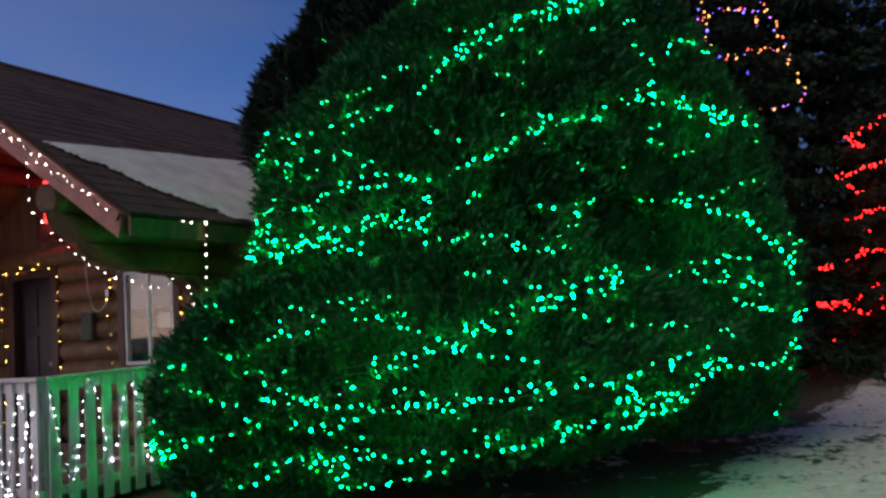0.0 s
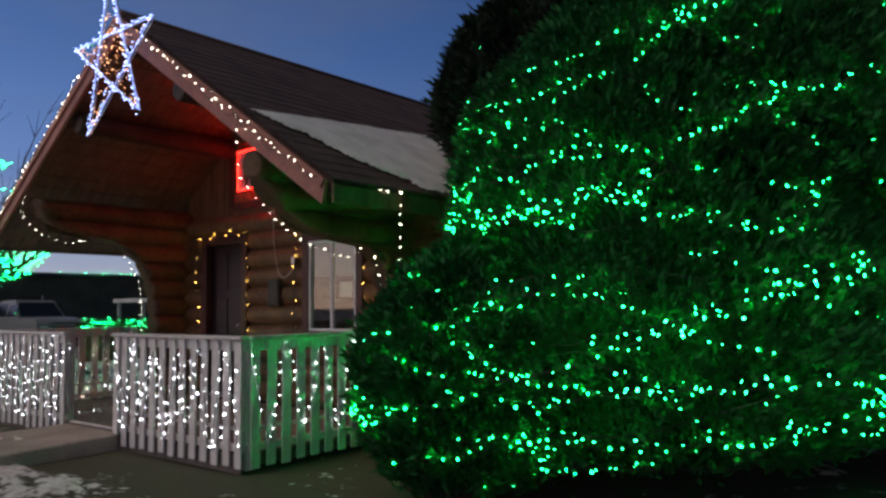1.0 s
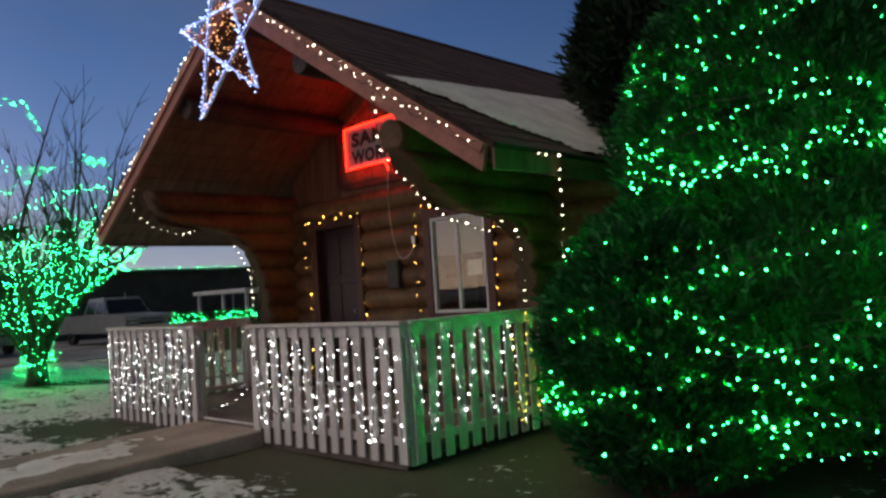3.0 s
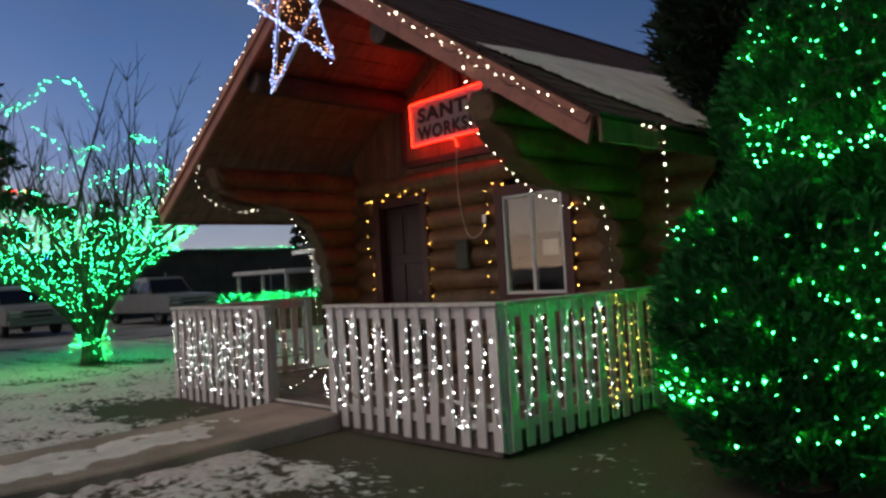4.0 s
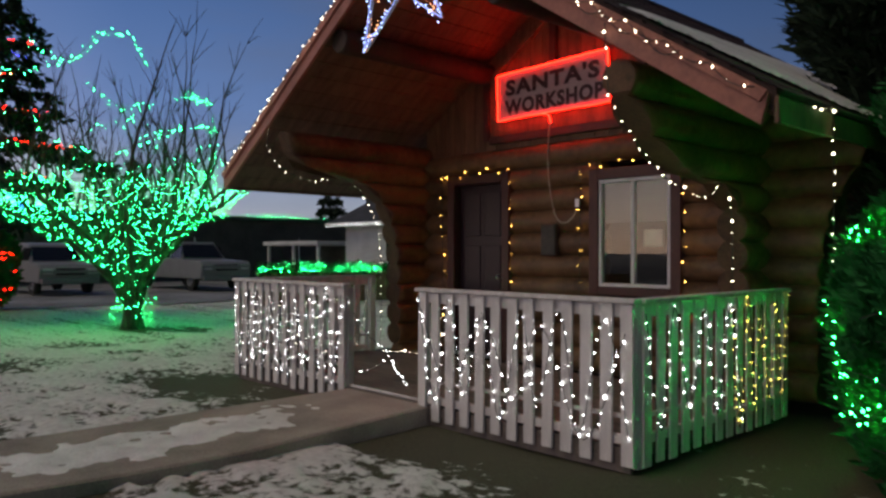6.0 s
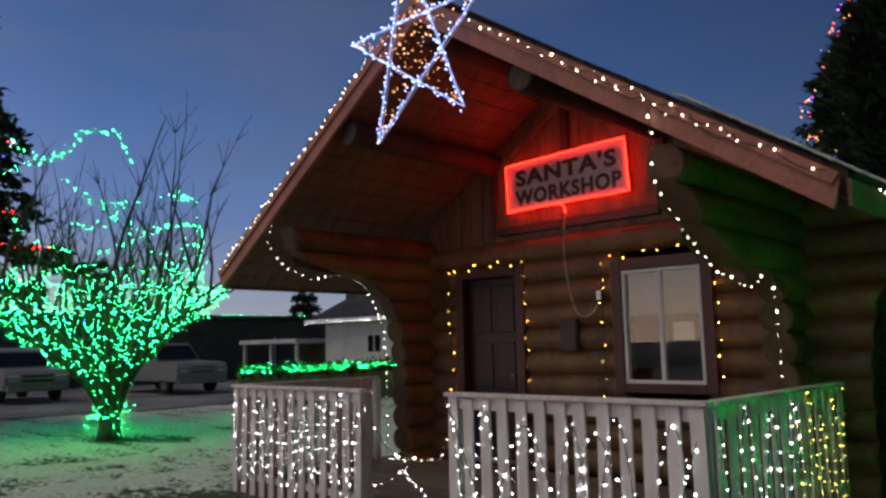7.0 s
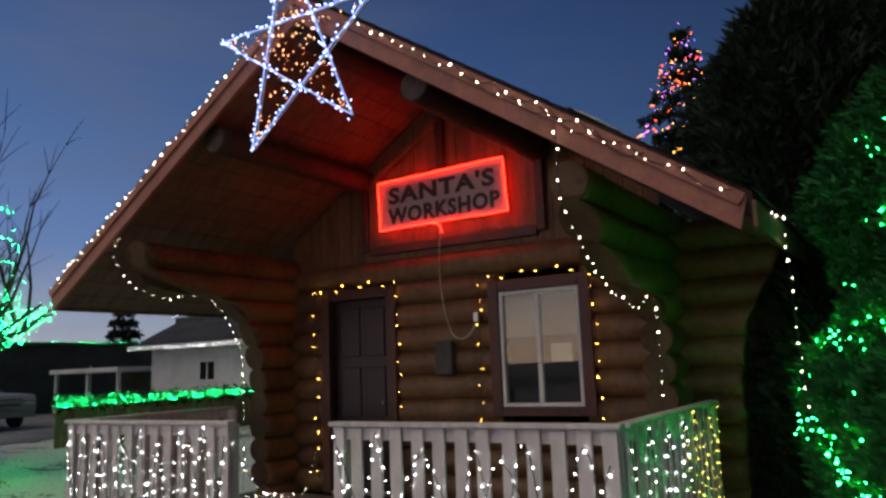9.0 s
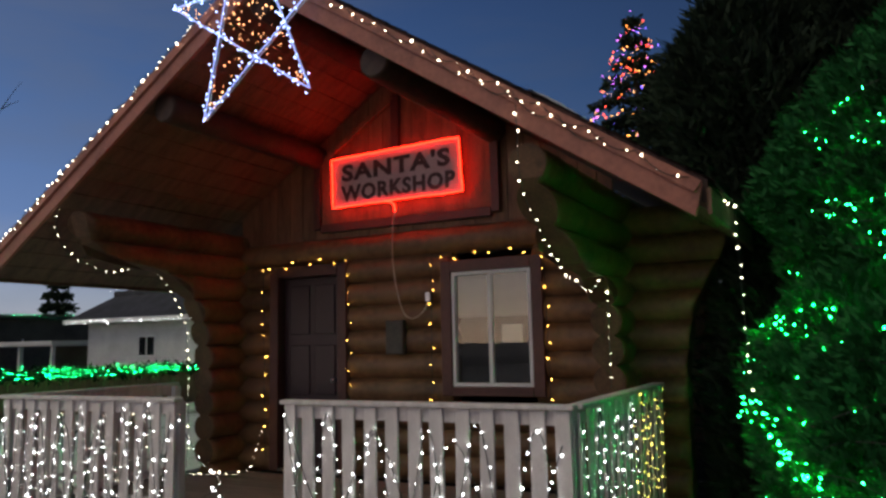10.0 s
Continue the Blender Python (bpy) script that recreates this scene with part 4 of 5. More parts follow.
string_lights(swag((-2.29, yw - 0.02, 0.85), (-2.27, yw - 0.02, 2.42), 4, 0.0, 0.01) + swag((-2.25, yw - 0.02, 2.44), (-1.05, yw - 0.02, 2.46), 3, 0.05) + swag((-1.04, yw - 0.02, 2.40), (-1.02, yw - 0.02, 0.8), 4, 0.0, 0.01),
              0.18, G_AMBER, "amber string lights framing the sliding window", r=0.0066, jitter=0.03)


def icicles(a, b, face, step, lo, hi, seed):
    """A string that climbs up and down across a fence."""
    rnd = random.Random(seed)
    a, b, face = Vector((*a, 0)), Vector((*b, 0)), Vector((*face, 0))
    L = (b - a).length
    n = int(L / step)
    pts = []
    for i in range(n + 1):
        p = a.lerp(b, min(1, (i + rnd.uniform(-0.12, 0.12)) / n if 0 < i < n else i / n)) + face * rnd.uniform(0.035, 0.045)
        zz = rnd.uniform(hi - 0.12, hi) if i % 2 == 0 else rnd.uniform(lo - 0.06, lo + 0.16)
        pts.append(Vector((p.x, p.y, zz)))
    return smooth(pts, 6)


string_lights(icicles((-2.14, 0), (-0.03, 0), (0, -1), 0.19, 0.16, 1.10, 1), 0.10, G_COOL, "cool white string zigzagging down the white pickets", r=0.0046, group="light strings on the fences")
string_lights(icicles((-2.10, 0), (-0.06, 0), (0, -1), 0.30, 0.2, 1.0, 5), 0.115, G_COOL, "cool white string looped loosely over the pickets", r=0.0046, group="light strings on the fences")
string_lights(icicles((-5.38, 0), (-3.27, 0), (0, -1), 0.13, 0.14, 1.10, 2), 0.125, G_COOL, "dense cool white string on the far porch fence", r=0.0041, group="light strings on the fences")
string_lights(icicles((-5.38, 0), (-3.27, 0), (0, -1), 0.21, 0.18, 1.0, 6), 0.125, G_COOL, "looser cool white string on the far porch fence", r=0.0041, group="light strings on the fences")
string_lights(icicles((0, 0.06), (0, 1.45), (1, 0), 0.19, 0.16, 1.10, 3), 0.10, G_COOL, "cool white string on the porch's side pickets", r=0.0046, group="light strings on the fences")
string_lights(icicles((0, 1.30), (0, 2.34), (1, 0), 0.12, 0.12, 1.14, 4), 0.09, G_YELLOW, "yellow string crowded on the side pickets", r=0.0041, group="light strings on the fences")
string_lights(icicles((-5.37, 0.5), (-5.37, 1.9), (1, 0), 0.2, 0.2, 1.05, 9), 0.12, G_WARM, "warm white string on the far side fence", r=0.0041, group="light strings on the fences")


# ---------------------------------------------------------------- trees
def leaf_mesh(name, pts, outs, rng, leaves=5, length=0.11, width=0.028, up=0.5, material=None):
    """Small pointed leaves or sprays, a few at each place, turned outwards."""
    P = np.repeat(np.asarray(pts, float), leaves, axis=0)
    O = np.repeat(np.asarray(outs, float), leaves, axis=0)
    n = len(P)
    D = O + np.array([0, 0, up]) + rng.normal(0, 0.45, (n, 3))
    D /= np.linalg.norm(D, axis=1)[:, None] + 1e-9
    S = np.cross(D, rng.normal(0, 1, (n, 3)))
    S /= np.linalg.norm(S, axis=1)[:, None] + 1e-9
    l = length * rng.uniform(0.6, 1.35, n)[:, None]
    w = width * rng.uniform(0.7, 1.3, n)[:, None]
    P = P + rng.normal(0, length * 0.3, (n, 3))
    V = np.stack([P, P + D * l * 0.5 + S * w, P + D * l, P + D * l * 0.5 - S * w], axis=1).reshape(-1, 3)
    me = bpy.data.meshes.new(name)
    me.vertices.add(4 * n)
    me.vertices.foreach_set("co", V.ravel())
    me.loops.add(4 * n)
    me.loops.foreach_set("vertex_index", np.arange(4 * n, dtype=np.int32))
    me.polygons.add(n)
    me.polygons.foreach_set("loop_start", np.arange(0, 4 * n, 4, dtype=np.int32))
    me.update(calc_edges=True)
    me.validate()
    if material:
        me.materials.append(material)
    return me


def pressed(col, a, z):
    """How far a crown is held back on the side towards the cabin."""
    return 1 - (col[3] if len(col) > 3 else 0) * max(0.0, -math.cos(a)) ** 1.5 * max(0.0, min(1.0, (2.5 - z) / 0.8))


def lump(c, th, z, seed):
    return 1 + 0.09 * noise.noise(Vector((math.cos(th) * 1.9 + seed, math.sin(th) * 1.9, z * 1.5))) + 0.10 * noise.noise(Vector((math.cos(th) * 5 + seed, math.sin(th) * 5, z * 4.0)))


def clipped_tree(label, columns, sprays, seed, leaf=M_LEAF, length=0.095, width=0.015):
    """A dense evergreen of one or more leafy columns: (x, y, z0, ((z, radius), ...))."""
    rng = np.random.default_rng(seed)
    x0, y0 = columns[0][0], columns[0][1]
    t = thing("evergreen_tree", (x0, y0, 0), label, "tree", "evergreens beside the cabin")
    zt = columns[0][2][-1][0]
    under(part("trunk", tube([(x0, y0, -0.1), (x0 + 0.02, y0, zt * 0.5), (x0, y0 + 0.01, zt * 0.92)], [0.16, 0.10, 0.02], 8), M_BARK), t)
    pts, outs = [], []
    bm = bmesh.new()
    areas = [sum((b[0] - a[0]) * (a[1] + b[1]) for a, b in zip(tab, tab[1:])) for tab in [c[2] for c in columns]]
    for col, area in zip(columns, areas):
        cx, cy, tab = col[:3]
        rings = []
        za, zb = tab[0][0], tab[-1][0]
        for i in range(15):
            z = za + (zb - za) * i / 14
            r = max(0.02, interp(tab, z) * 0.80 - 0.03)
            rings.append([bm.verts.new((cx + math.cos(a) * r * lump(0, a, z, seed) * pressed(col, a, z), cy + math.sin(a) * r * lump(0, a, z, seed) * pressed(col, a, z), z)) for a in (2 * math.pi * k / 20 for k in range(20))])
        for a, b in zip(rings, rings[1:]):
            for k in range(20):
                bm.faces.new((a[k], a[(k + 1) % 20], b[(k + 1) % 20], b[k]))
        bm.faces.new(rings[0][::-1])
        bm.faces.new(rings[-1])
        n = int(sprays * area / sum(areas))
        zs = rng.uniform(za, zb, n * 4)
        keep = rng.uniform(0, max(r for _, r in tab) + 0.05, n * 4) < np.array([interp(tab, z) + 0.05 for z in zs])
        for z in zs[keep][:n]:
            a = rng.uniform(0, 2 * math.pi)
            r = interp(tab, z) * lump(0, a, z, seed) * pressed(col, a, z) * (1 - 0.22 * rng.random() ** 2) + 0.02
            pts.append((cx + math.cos(a) * r, cy + math.sin(a) * r, z))
            outs.append((math.cos(a) * 0.8, math.sin(a) * 0.8, 0.1))
    # solid core behind the sprays, coloured as the crown's shaded inside
    under(part("shade_core", bm, M_CORE), t)
    under(part("crown", leaf_mesh("crown", pts, outs, rng, 8, length, width, 0.55, leaf), None), t)
    return t


MAIN = (2.55, 2.30, ((0.22, 1.55), (0.5, 1.98), (1.1, 2.42), (1.44, 2.30), (1.68, 1.92), (2.2, 1.66), (3.0, 1.48), (3.4, 1.18), (3.9, 0.72), (4.4, 0.05)), 0.30)
UP = (3.36, 2.68, ((2.3, 1.30), (3.4, 1.20), (4.2, 1.00), (5.0, 0.60), (5.8, 0.04)))
COL = (0.98, 3.05, ((0.1, 0.55), (1.0, 0.60), (2.2, 0.40), (2.9, 0.62), (3.35, 0.86), (3.75, 0.90), (4.15, 0.62), (4.5, 0.38), (4.85, 0.18), (5.2, 0.03)))
SPIRES = [(0.30, 3.00, ((3.10, 0.20), (3.5, 0.36), (3.8, 0.28), (4.1, 0.12), (4.32, 0.02))), (0.52, 3.45, ((3.2, 0.25), (3.9, 0.36), (4.3, 0.20), (4.75, 0.02))),
          (0.62, 2.70, ((3.0, 0.25), (3.7, 0.38), (4.2, 0.20), (4.55, 0.02))), (1.42, 3.30, ((2.8, 0.40), (4.0, 0.42), (4.6, 0.22), (5.12, 0.02))), (1.55, 2.75, ((2.8, 0.40), (3.8, 0.40), (4.3, 0.22), (4.8, 0.02)))]
COL2 = (1.98, 2.82, ((0.3, 0.60), (3.0, 0.86), (3.6, 0.70), (4.4, 0.42), (5.0, 0.22), (5.6, 0.03)))
LOBE = (1.60, 1.10, ((0.08, 0.45), (0.5, 0.62), (1.1, 0.66), (1.5, 0.58), (1.75, 0.36), (1.95, 0.04)))
BUSH = (1.95, 0.56, ((0.08, 0.45), (0.4, 0.70), (0.9, 0.76), (1.3, 0.66), (1.6, 0.40), (1.74, 0.05)))
RSIDE = (4.32, 3.70, ((0.2, 0.90), (0.6, 1.06), (1.6, 1.18), (2.6, 1.06), (3.4, 0.78), (4.2, 0.40), (4.9, 0.03)))
TREE_SEED = {MAIN[:2]: 11, UP[:2]: 11, COL[:2]: 12, COL2[:2]: 15, BUSH[:2]: 13, LOBE[:2]: 13, RSIDE[:2]: 14}
clipped_tree("huge dark evergreen wrapped in green lights", [MAIN, UP], 17000, 11)
# few bulbs light the next two crowns; their gloom is in the leaf colour
clipped_tree("tall dark evergreen leaning over the cabin roof", [COL, *SPIRES], 7600, 12, M_NEEDLE, 0.17, 0.02)
clipped_tree("slender dark evergreen between its broader neighbours", [COL2], 3800, 15, M_NEEDLE, 0.17, 0.02)
clipped_tree("rounded evergreen shrub with green lights by the fence", [BUSH, LOBE], 6000, 13)
clipped_tree("dark evergreen with green lights beside the snow", [RSIDE], 4200, 14)


def ring_string(tree, seed, z0, t0, t1, wave, waves, material, step, r, name, label, group, drift=0.0, gaps=-0.2):
    """A string draped round a tree from one bearing to another."""
    cx, cy, tab = tree[:3]
    rnd = random.Random(seed)
    ph = rnd.uniform(0, 6.28)
    n = max(12, int((t1 - t0) / 4))
    pts = []
    for i in range(n + 1):
        a = radians(t0 + (t1 - t0) * i / n)
        z = z0 + wave * math.sin(ph + waves * a) + 0.4 * wave * math.sin(2.7 * waves * a + ph * 2) + drift * (i / n - 0.5)
        z = max(tab[0][0] + 0.02, min(tab[-1][0] - 0.03, z))
        rr = interp(tab, z) * lump(0, a, z, TREE_SEED.get(tree[:2], 0)) * pressed(tree, a, z) + 0.06
        pts.append(Vector((cx + math.cos(a) * rr, cy + math.sin(a) * rr, z)))
    top = thing(name, pts[0], label, "string lights", group)
    under(part("wire", wire_mesh("wire", pts, 0.004, 3), M_WIRE), top)
    bl = [p for p in along(pts, step, 0.022) if rnd.random() < 0.90 and noise.noise(p * 1.7 + Vector((seed, 0, 0))) > gaps]
    b = under(part("bulb_run", many_bulbs("bulb_run", bl, r, material), None), top)
    tagged(b, kind="stuff")
    return top


GRP = "green strings on the evergreens"


def garland(tree, ends, sag, step, r, label, seed, rows=1):
    """A string hung in shallow loops through a few (bearing, height) holds on a tree."""
    cx, cy, tab = tree[:3]
    rnd = random.Random(seed)
    for row in range(rows):
        pts = []
        for (a0, z0), (a1, z1) in zip(ends, ends[1:]):
            loops = max(1, round(abs(a1 - a0) / 16))
            n = loops * 6
            for i in range(n):
                f = i / n
                a = radians(a0 + (a1 - a0) * f)
                z = z0 + (z1 - z0) * f - sag * math.sin(math.pi * (f * loops % 1.0)) + row * 0.07 + rnd.gauss(0, 0.012)
                rr = interp(tab, z) * lump(0, a, z, TREE_SEED.get(tree[:2], 0)) * pressed(tree, a, z) + rnd.uniform(0.04, 0.09)
                pts.append(Vector((cx + math.cos(a) * rr, cy + math.sin(a) * rr, z)))
        top = thing("string_lights", pts[0], label, "string lights", GRP)
        under(part("wire", wire_mesh("wire", pts, 0.004, 3), M_WIRE), top)
        tagged(under(part("bulb_run", many_bulbs("bulb_run", [p for p in along(pts, step * (1 + 0.4 * row), 0.045) if noise.noise(p * 2.3) > -0.32], r, G_GREEN), None), top), kind="stuff")


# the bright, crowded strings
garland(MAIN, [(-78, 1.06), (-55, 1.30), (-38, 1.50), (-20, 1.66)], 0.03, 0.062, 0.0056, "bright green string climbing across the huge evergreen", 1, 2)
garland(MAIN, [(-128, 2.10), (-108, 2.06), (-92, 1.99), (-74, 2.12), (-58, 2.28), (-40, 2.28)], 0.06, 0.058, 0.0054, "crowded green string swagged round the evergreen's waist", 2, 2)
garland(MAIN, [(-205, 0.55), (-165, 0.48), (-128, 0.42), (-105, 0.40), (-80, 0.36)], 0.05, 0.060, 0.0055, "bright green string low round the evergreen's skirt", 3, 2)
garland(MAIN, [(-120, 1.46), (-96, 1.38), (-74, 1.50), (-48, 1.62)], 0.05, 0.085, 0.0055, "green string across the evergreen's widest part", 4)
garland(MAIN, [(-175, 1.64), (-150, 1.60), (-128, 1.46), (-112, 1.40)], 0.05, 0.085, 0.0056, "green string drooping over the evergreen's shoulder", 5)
garland(MAIN, [(-150, 2.98), (-125, 2.76), (-98, 2.82), (-72, 2.66)], 0.10, 0.11, 0.0040, "thin green string high on the huge evergreen", 6)
garland(MAIN, [(-105, 0.86), (-84, 0.78), (-60, 0.92), (-36, 0.98), (-12, 1.10)], 0.05, 0.085, 0.0055, "green string looped over the evergreen's lower boughs", 7)
garland(MAIN, [(-90, 0.54), (-66, 0.50), (-40, 0.60), (-16, 0.72), (4, 0.80)], 0.05, 0.075, 0.0055, "green string trailing low towards the snow", 8)
garland(UP, [(-125, 3.34), (-104, 3.50), (-78, 3.62), (-50, 3.86), (-20, 4.05)], 0.06, 0.065, 0.0056, "bright green string slung high across the evergreen's crown", 9, 2)
garland(UP, [(-100, 2.90), (-76, 3.04), (-48, 2.90), (-24, 3.16), (0, 3.30)], 0.07, 0.085, 0.0049, "green string below the evergreen's crown", 10)
garland(UP, [(-130, 4.30), (-90, 4.42), (-52, 4.60), (-10, 4.70)], 0.06, 0.085, 0.0049, "green string near the evergreen's top", 11)
garland(RSIDE, [(-110, 3.05), (-80, 3.25), (-46, 3.05), (-14, 2.86)], 0.05, 0.055, 0.0059, "crowded green string on the farther evergreen's shoulder", 12, 2)
garland(RSIDE, [(-70, 2.30), (-40, 2.05), (-15, 1.62), (0, 1.30), (-4, 0.95), (-8, 0.60)], 0.03, 0.060, 0.0059, "green string running down the farther evergreen's edge", 13)
garland(RSIDE, [(-120, 1.85), (-85, 1.72), (-55, 1.60), (-30, 1.48)], 0.06, 0.07, 0.0056, "green string round the farther evergreen", 14)
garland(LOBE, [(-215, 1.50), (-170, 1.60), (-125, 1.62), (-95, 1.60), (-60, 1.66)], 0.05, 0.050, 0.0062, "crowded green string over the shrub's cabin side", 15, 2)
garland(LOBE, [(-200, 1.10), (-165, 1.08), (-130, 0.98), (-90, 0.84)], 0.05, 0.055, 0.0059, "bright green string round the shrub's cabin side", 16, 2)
garland(BUSH, [(-200, 0.98), (-165, 0.80), (-135, 0.66), (-100, 0.52)], 0.05, 0.060, 0.0056, "bright green string slanting down the shrub", 17, 2)
garland(LOBE, [(-205, 0.60), (-160, 0.50), (-120, 0.42)], 0.05, 0.080, 0.0049, "green string low on the shrub", 18)
# thinner strings between them
for i in range(13):
    z = 0.36 + i * 0.25 + random.uniform(-0.06, 0.06)
    t0, t1 = (-205 if z < 1.7 else -142) + random.uniform(-6, 25), 15 + random.uniform(-45, 5)
    ring_string(MAIN, 100 + i, z, t0, t1, 0.14 + 0.04 * (i % 4), 2.0 + (i % 3), G_GREEN, 0.085 if i % 3 else 0.07, 0.0047 if i < 10 else 0.0038, "string_lights", "green string lights draped round the huge evergreen", GRP, random.uniform(-0.8, 0.8), -0.18)
for i in range(6):
    ring_string(UP, 120 + i, 2.7 + i * 0.38, -150, 10, 0.14, 2.0 + (i % 3), G_GREEN, 0.12, 0.0036, "string_lights", "thin green string in the evergreen's dark crown", GRP, random.uniform(-0.6, 0.6), 0.0)
for i in range(8):
    ring_string(BUSH, 160 + i, 0.20 + i * 0.19, -235, 10, 0.07, 3.0, G_GREEN, 0.10, 0.0051, "string_lights", "green string lights looped over the rounded shrub", GRP, random.uniform(-0.15, 0.15))
# extra strings turned to the cabin, added to green the fence and wall
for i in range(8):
    ring_string(MAIN, 240 + i, 0.38 + i * 0.18, -216, -140, 0.08, 3.0, G_GREEN, 0.085, 0.0049, "string_lights", "extra green string added on the evergreen's cabin side", GRP)
for i in range(4):
    ring_string(COL, 180 + i, 3.2 + i * 0.48, -150, -10, 0.14, 2.0, G_GREEN, 0.20, 0.0037, "string_lights", "sparse green string on the tall evergreen", GRP, random.uniform(-0.4, 0.4), 0.05)
for i in range(4):
    ring_string(COL2, 190 + i, 3.3 + i * 0.52, -140, -20, 0.12, 2.0, G_GREEN, 0.14, 0.0037, "string_lights", "sparse green string on the slender evergreen", GRP, random.uniform(-0.4, 0.4), 0.0)
for i in range(8):
    ring_string(RSIDE, 200 + i, 0.45 + i * 0.46, -140, 40, 0.14, 2.5, G_GREEN, 0.10, 0.0049, "string_lights", "green string lights round the farther evergreen", GRP, random.uniform(-0.5, 0.5), -0.05)
# yellow lights low on the shrub, towards the fence
for i in range(3):
    ring_string(BUSH, 260 + i, 0.12 + i * 0.13, -215, -165, 0.04, 4.0, G_YELLOW, 0.07, 0.0075, "string_lights", "yellow string tucked low into the shrub", GRP)


def spruce(label, x, y, height, radius, low, seed, tiers=16, group="spruces", droop=0.35, leafsize=0.16, n_leaf=5):
    """A spruce of drooping whorled boughs; returns the thing and its boughs' lines."""
    rnd, rng = random.Random(seed), np.random.default_rng(seed)
    t = thing("spruce_tree", (x, y, 0), label, "tree", group)
    under(part("trunk", tube([(x, y, -0.1), (x, y, height * 0.5), (x + 0.03, y, height * 0.97)], [0.024 * height * 0.7, 0.014 * height * 0.7, 0.015], 9), M_BARK), t)
    pts, outs, lines = [], [], []
    bm = bmesh.new()
    for i in range(tiers):
        f = i / (tiers - 1)
        z = low + (height * 0.97 - low) * f
        L = radius * (1 - f) ** 0.85 + 0.12
        nb = 9 if f < 0.75 else 6
        for k in range(nb):
            a = 2 * math.pi * (k + rnd.random() * 0.7) / nb + i * 1.3
            l = L * rnd.uniform(0.65, 1.12)
            line = []
            for q in range(6):
                s = q / 5
                zz = z + 0.10 * l * s - droop * l * s ** 1.5 + (0.22 * l * max(0, s - 0.7))
                line.append(Vector((x + math.cos(a + 0.15 * s) * l * s, y + math.sin(a + 0.15 * s) * l * s, zz)))
            lines.append(line)
            tube(line, [0.03 * (1 - f) + 0.008, 0.02 * (1 - f) + 0.007, 0.014, 0.010, 0.008, 0.004], 4, bm, False)
            m = int(10 + l * 22)
            for _ in range(m):
                s = rnd.random() ** 0.7 * 0.98 + 0.02
                q = min(4, int(s * 5))
                p = line[q].lerp(line[q + 1], s * 5 - q)
                w = (0.10 + 0.22 * l * (1 - s * 0.7)) * 0.7
                sd = rnd.uniform(-1, 1) * w
                pts.append((p.x - math.sin(a) * sd, p.y + math.cos(a) * sd, p.z - abs(rnd.gauss(0, 0.07)) - 0.1 * abs(sd)))
                outs.append((math.cos(a) * 0.6 - math.sin(a) * sd * 1.5, math.sin(a) * 0.6 + math.cos(a) * sd * 1.5, -0.35))
    tagged(under(part("bough_mass", bm, M_BARK), t), kind="stuff")
    under(part("crown", leaf_mesh("crown", pts, outs, rng, n_leaf, leafsize, leafsize * 0.24, -0.15, M_NEEDLE), None), t)
    return t, lines


def lights_on(label, lines, material, r, step, group, jitter=0.04):
    top = thing("string_lights", lines[0][0], label, "string lights", group)
    pts = [p for ln in lines for p in along(ln, step, jitter)]
    for ln in lines[:40]:
        under(part("wire", wire_mesh("wire", ln, 0.004, 3), M_WIRE), top)
    tagged(under(part("bulb_run", many_bulbs("bulb_run", pts, r, material), None), top), kind="stuff")
    return top


def helix(x, y, z0, z1, r0, r1, turns, n=40, wob=0.05):
    return [Vector((x + math.cos(6.283 * turns * i / n) * (r0 + (r1 - r0) * i / n) * (1 + wob * math.sin(i * 1.7)),
                    y + math.sin(6.283 * turns * i / n) * (r0 + (r1 - r0) * i / n) * (1 + wob * math.cos(i * 1.3)),
                    z0 + (z1 - z0) * i / n + 0.05 * math.sin(i * 0.9))) for i in range(n + 1)]


FAR = "light strings on the far trees"
# spruce with blue trunk and red boughs
_, ln = spruce("dark spruce with blue and red light strings", -15.7, -1.13, 10.8, 3.4, 2.6, 31, tiers=13, droop=0.30, leafsize=0.2)
lights_on("red strings along the dark spruce boughs", [l[1:] for l in ln[3:100:7]], G_RED, 0.0135, 0.075, FAR)
lights_on("blue string wound round the spruce trunk", [helix(-15.7, -1.13, 0.1, 2.4, 0.27, 0.24, 9, 120, 0.1), helix(-15.7, -1.13, 2.4, 5.0, 0.5, 0.5, 6, 90, 0.5)], G_BLUE, 0.0125, 0.095, FAR, 0.06)
lights_on("blue strings on the low spruce boughs", [l[2:] for l in ln[1:60:9]], G_BLUE, 0.0125, 0.075, FAR, 0.07)
# red-lit cypresses behind
RED1 = (-18.35, -0.05, ((0.15, 0.62), (0.7, 0.90), (1.5, 0.86), (2.0, 0.55), (2.3, 0.05)))
RED2 = (-16.6, -1.75, ((0.12, 0.6), (0.5, 0.85), (1.0, 0.7), (1.45, 0.05)))
clipped_tree("small dark shrub ringed with red lights", [RED1], 1800, 41, length=0.16, width=0.04)
clipped_tree("low dark shrub ringed with red lights", [RED2], 1200, 42, length=0.16, width=0.04)
for j, (tr, zs) in enumerate(((RED1, (0.3, 0.62, 0.95, 1.25, 1.38, 1.52, 1.85, 2.15)), (RED2, (0.22, 0.4, 0.62, 0.85, 1.1)))):
    for i, z in enumerate(zs):
        ring_string(tr, 300 + 20 * j + i, z, -200, 160, 0.05, 3.0, G_RED, 0.06, 0.0140, "string_lights", "red string lights ringing the shrub", FAR)

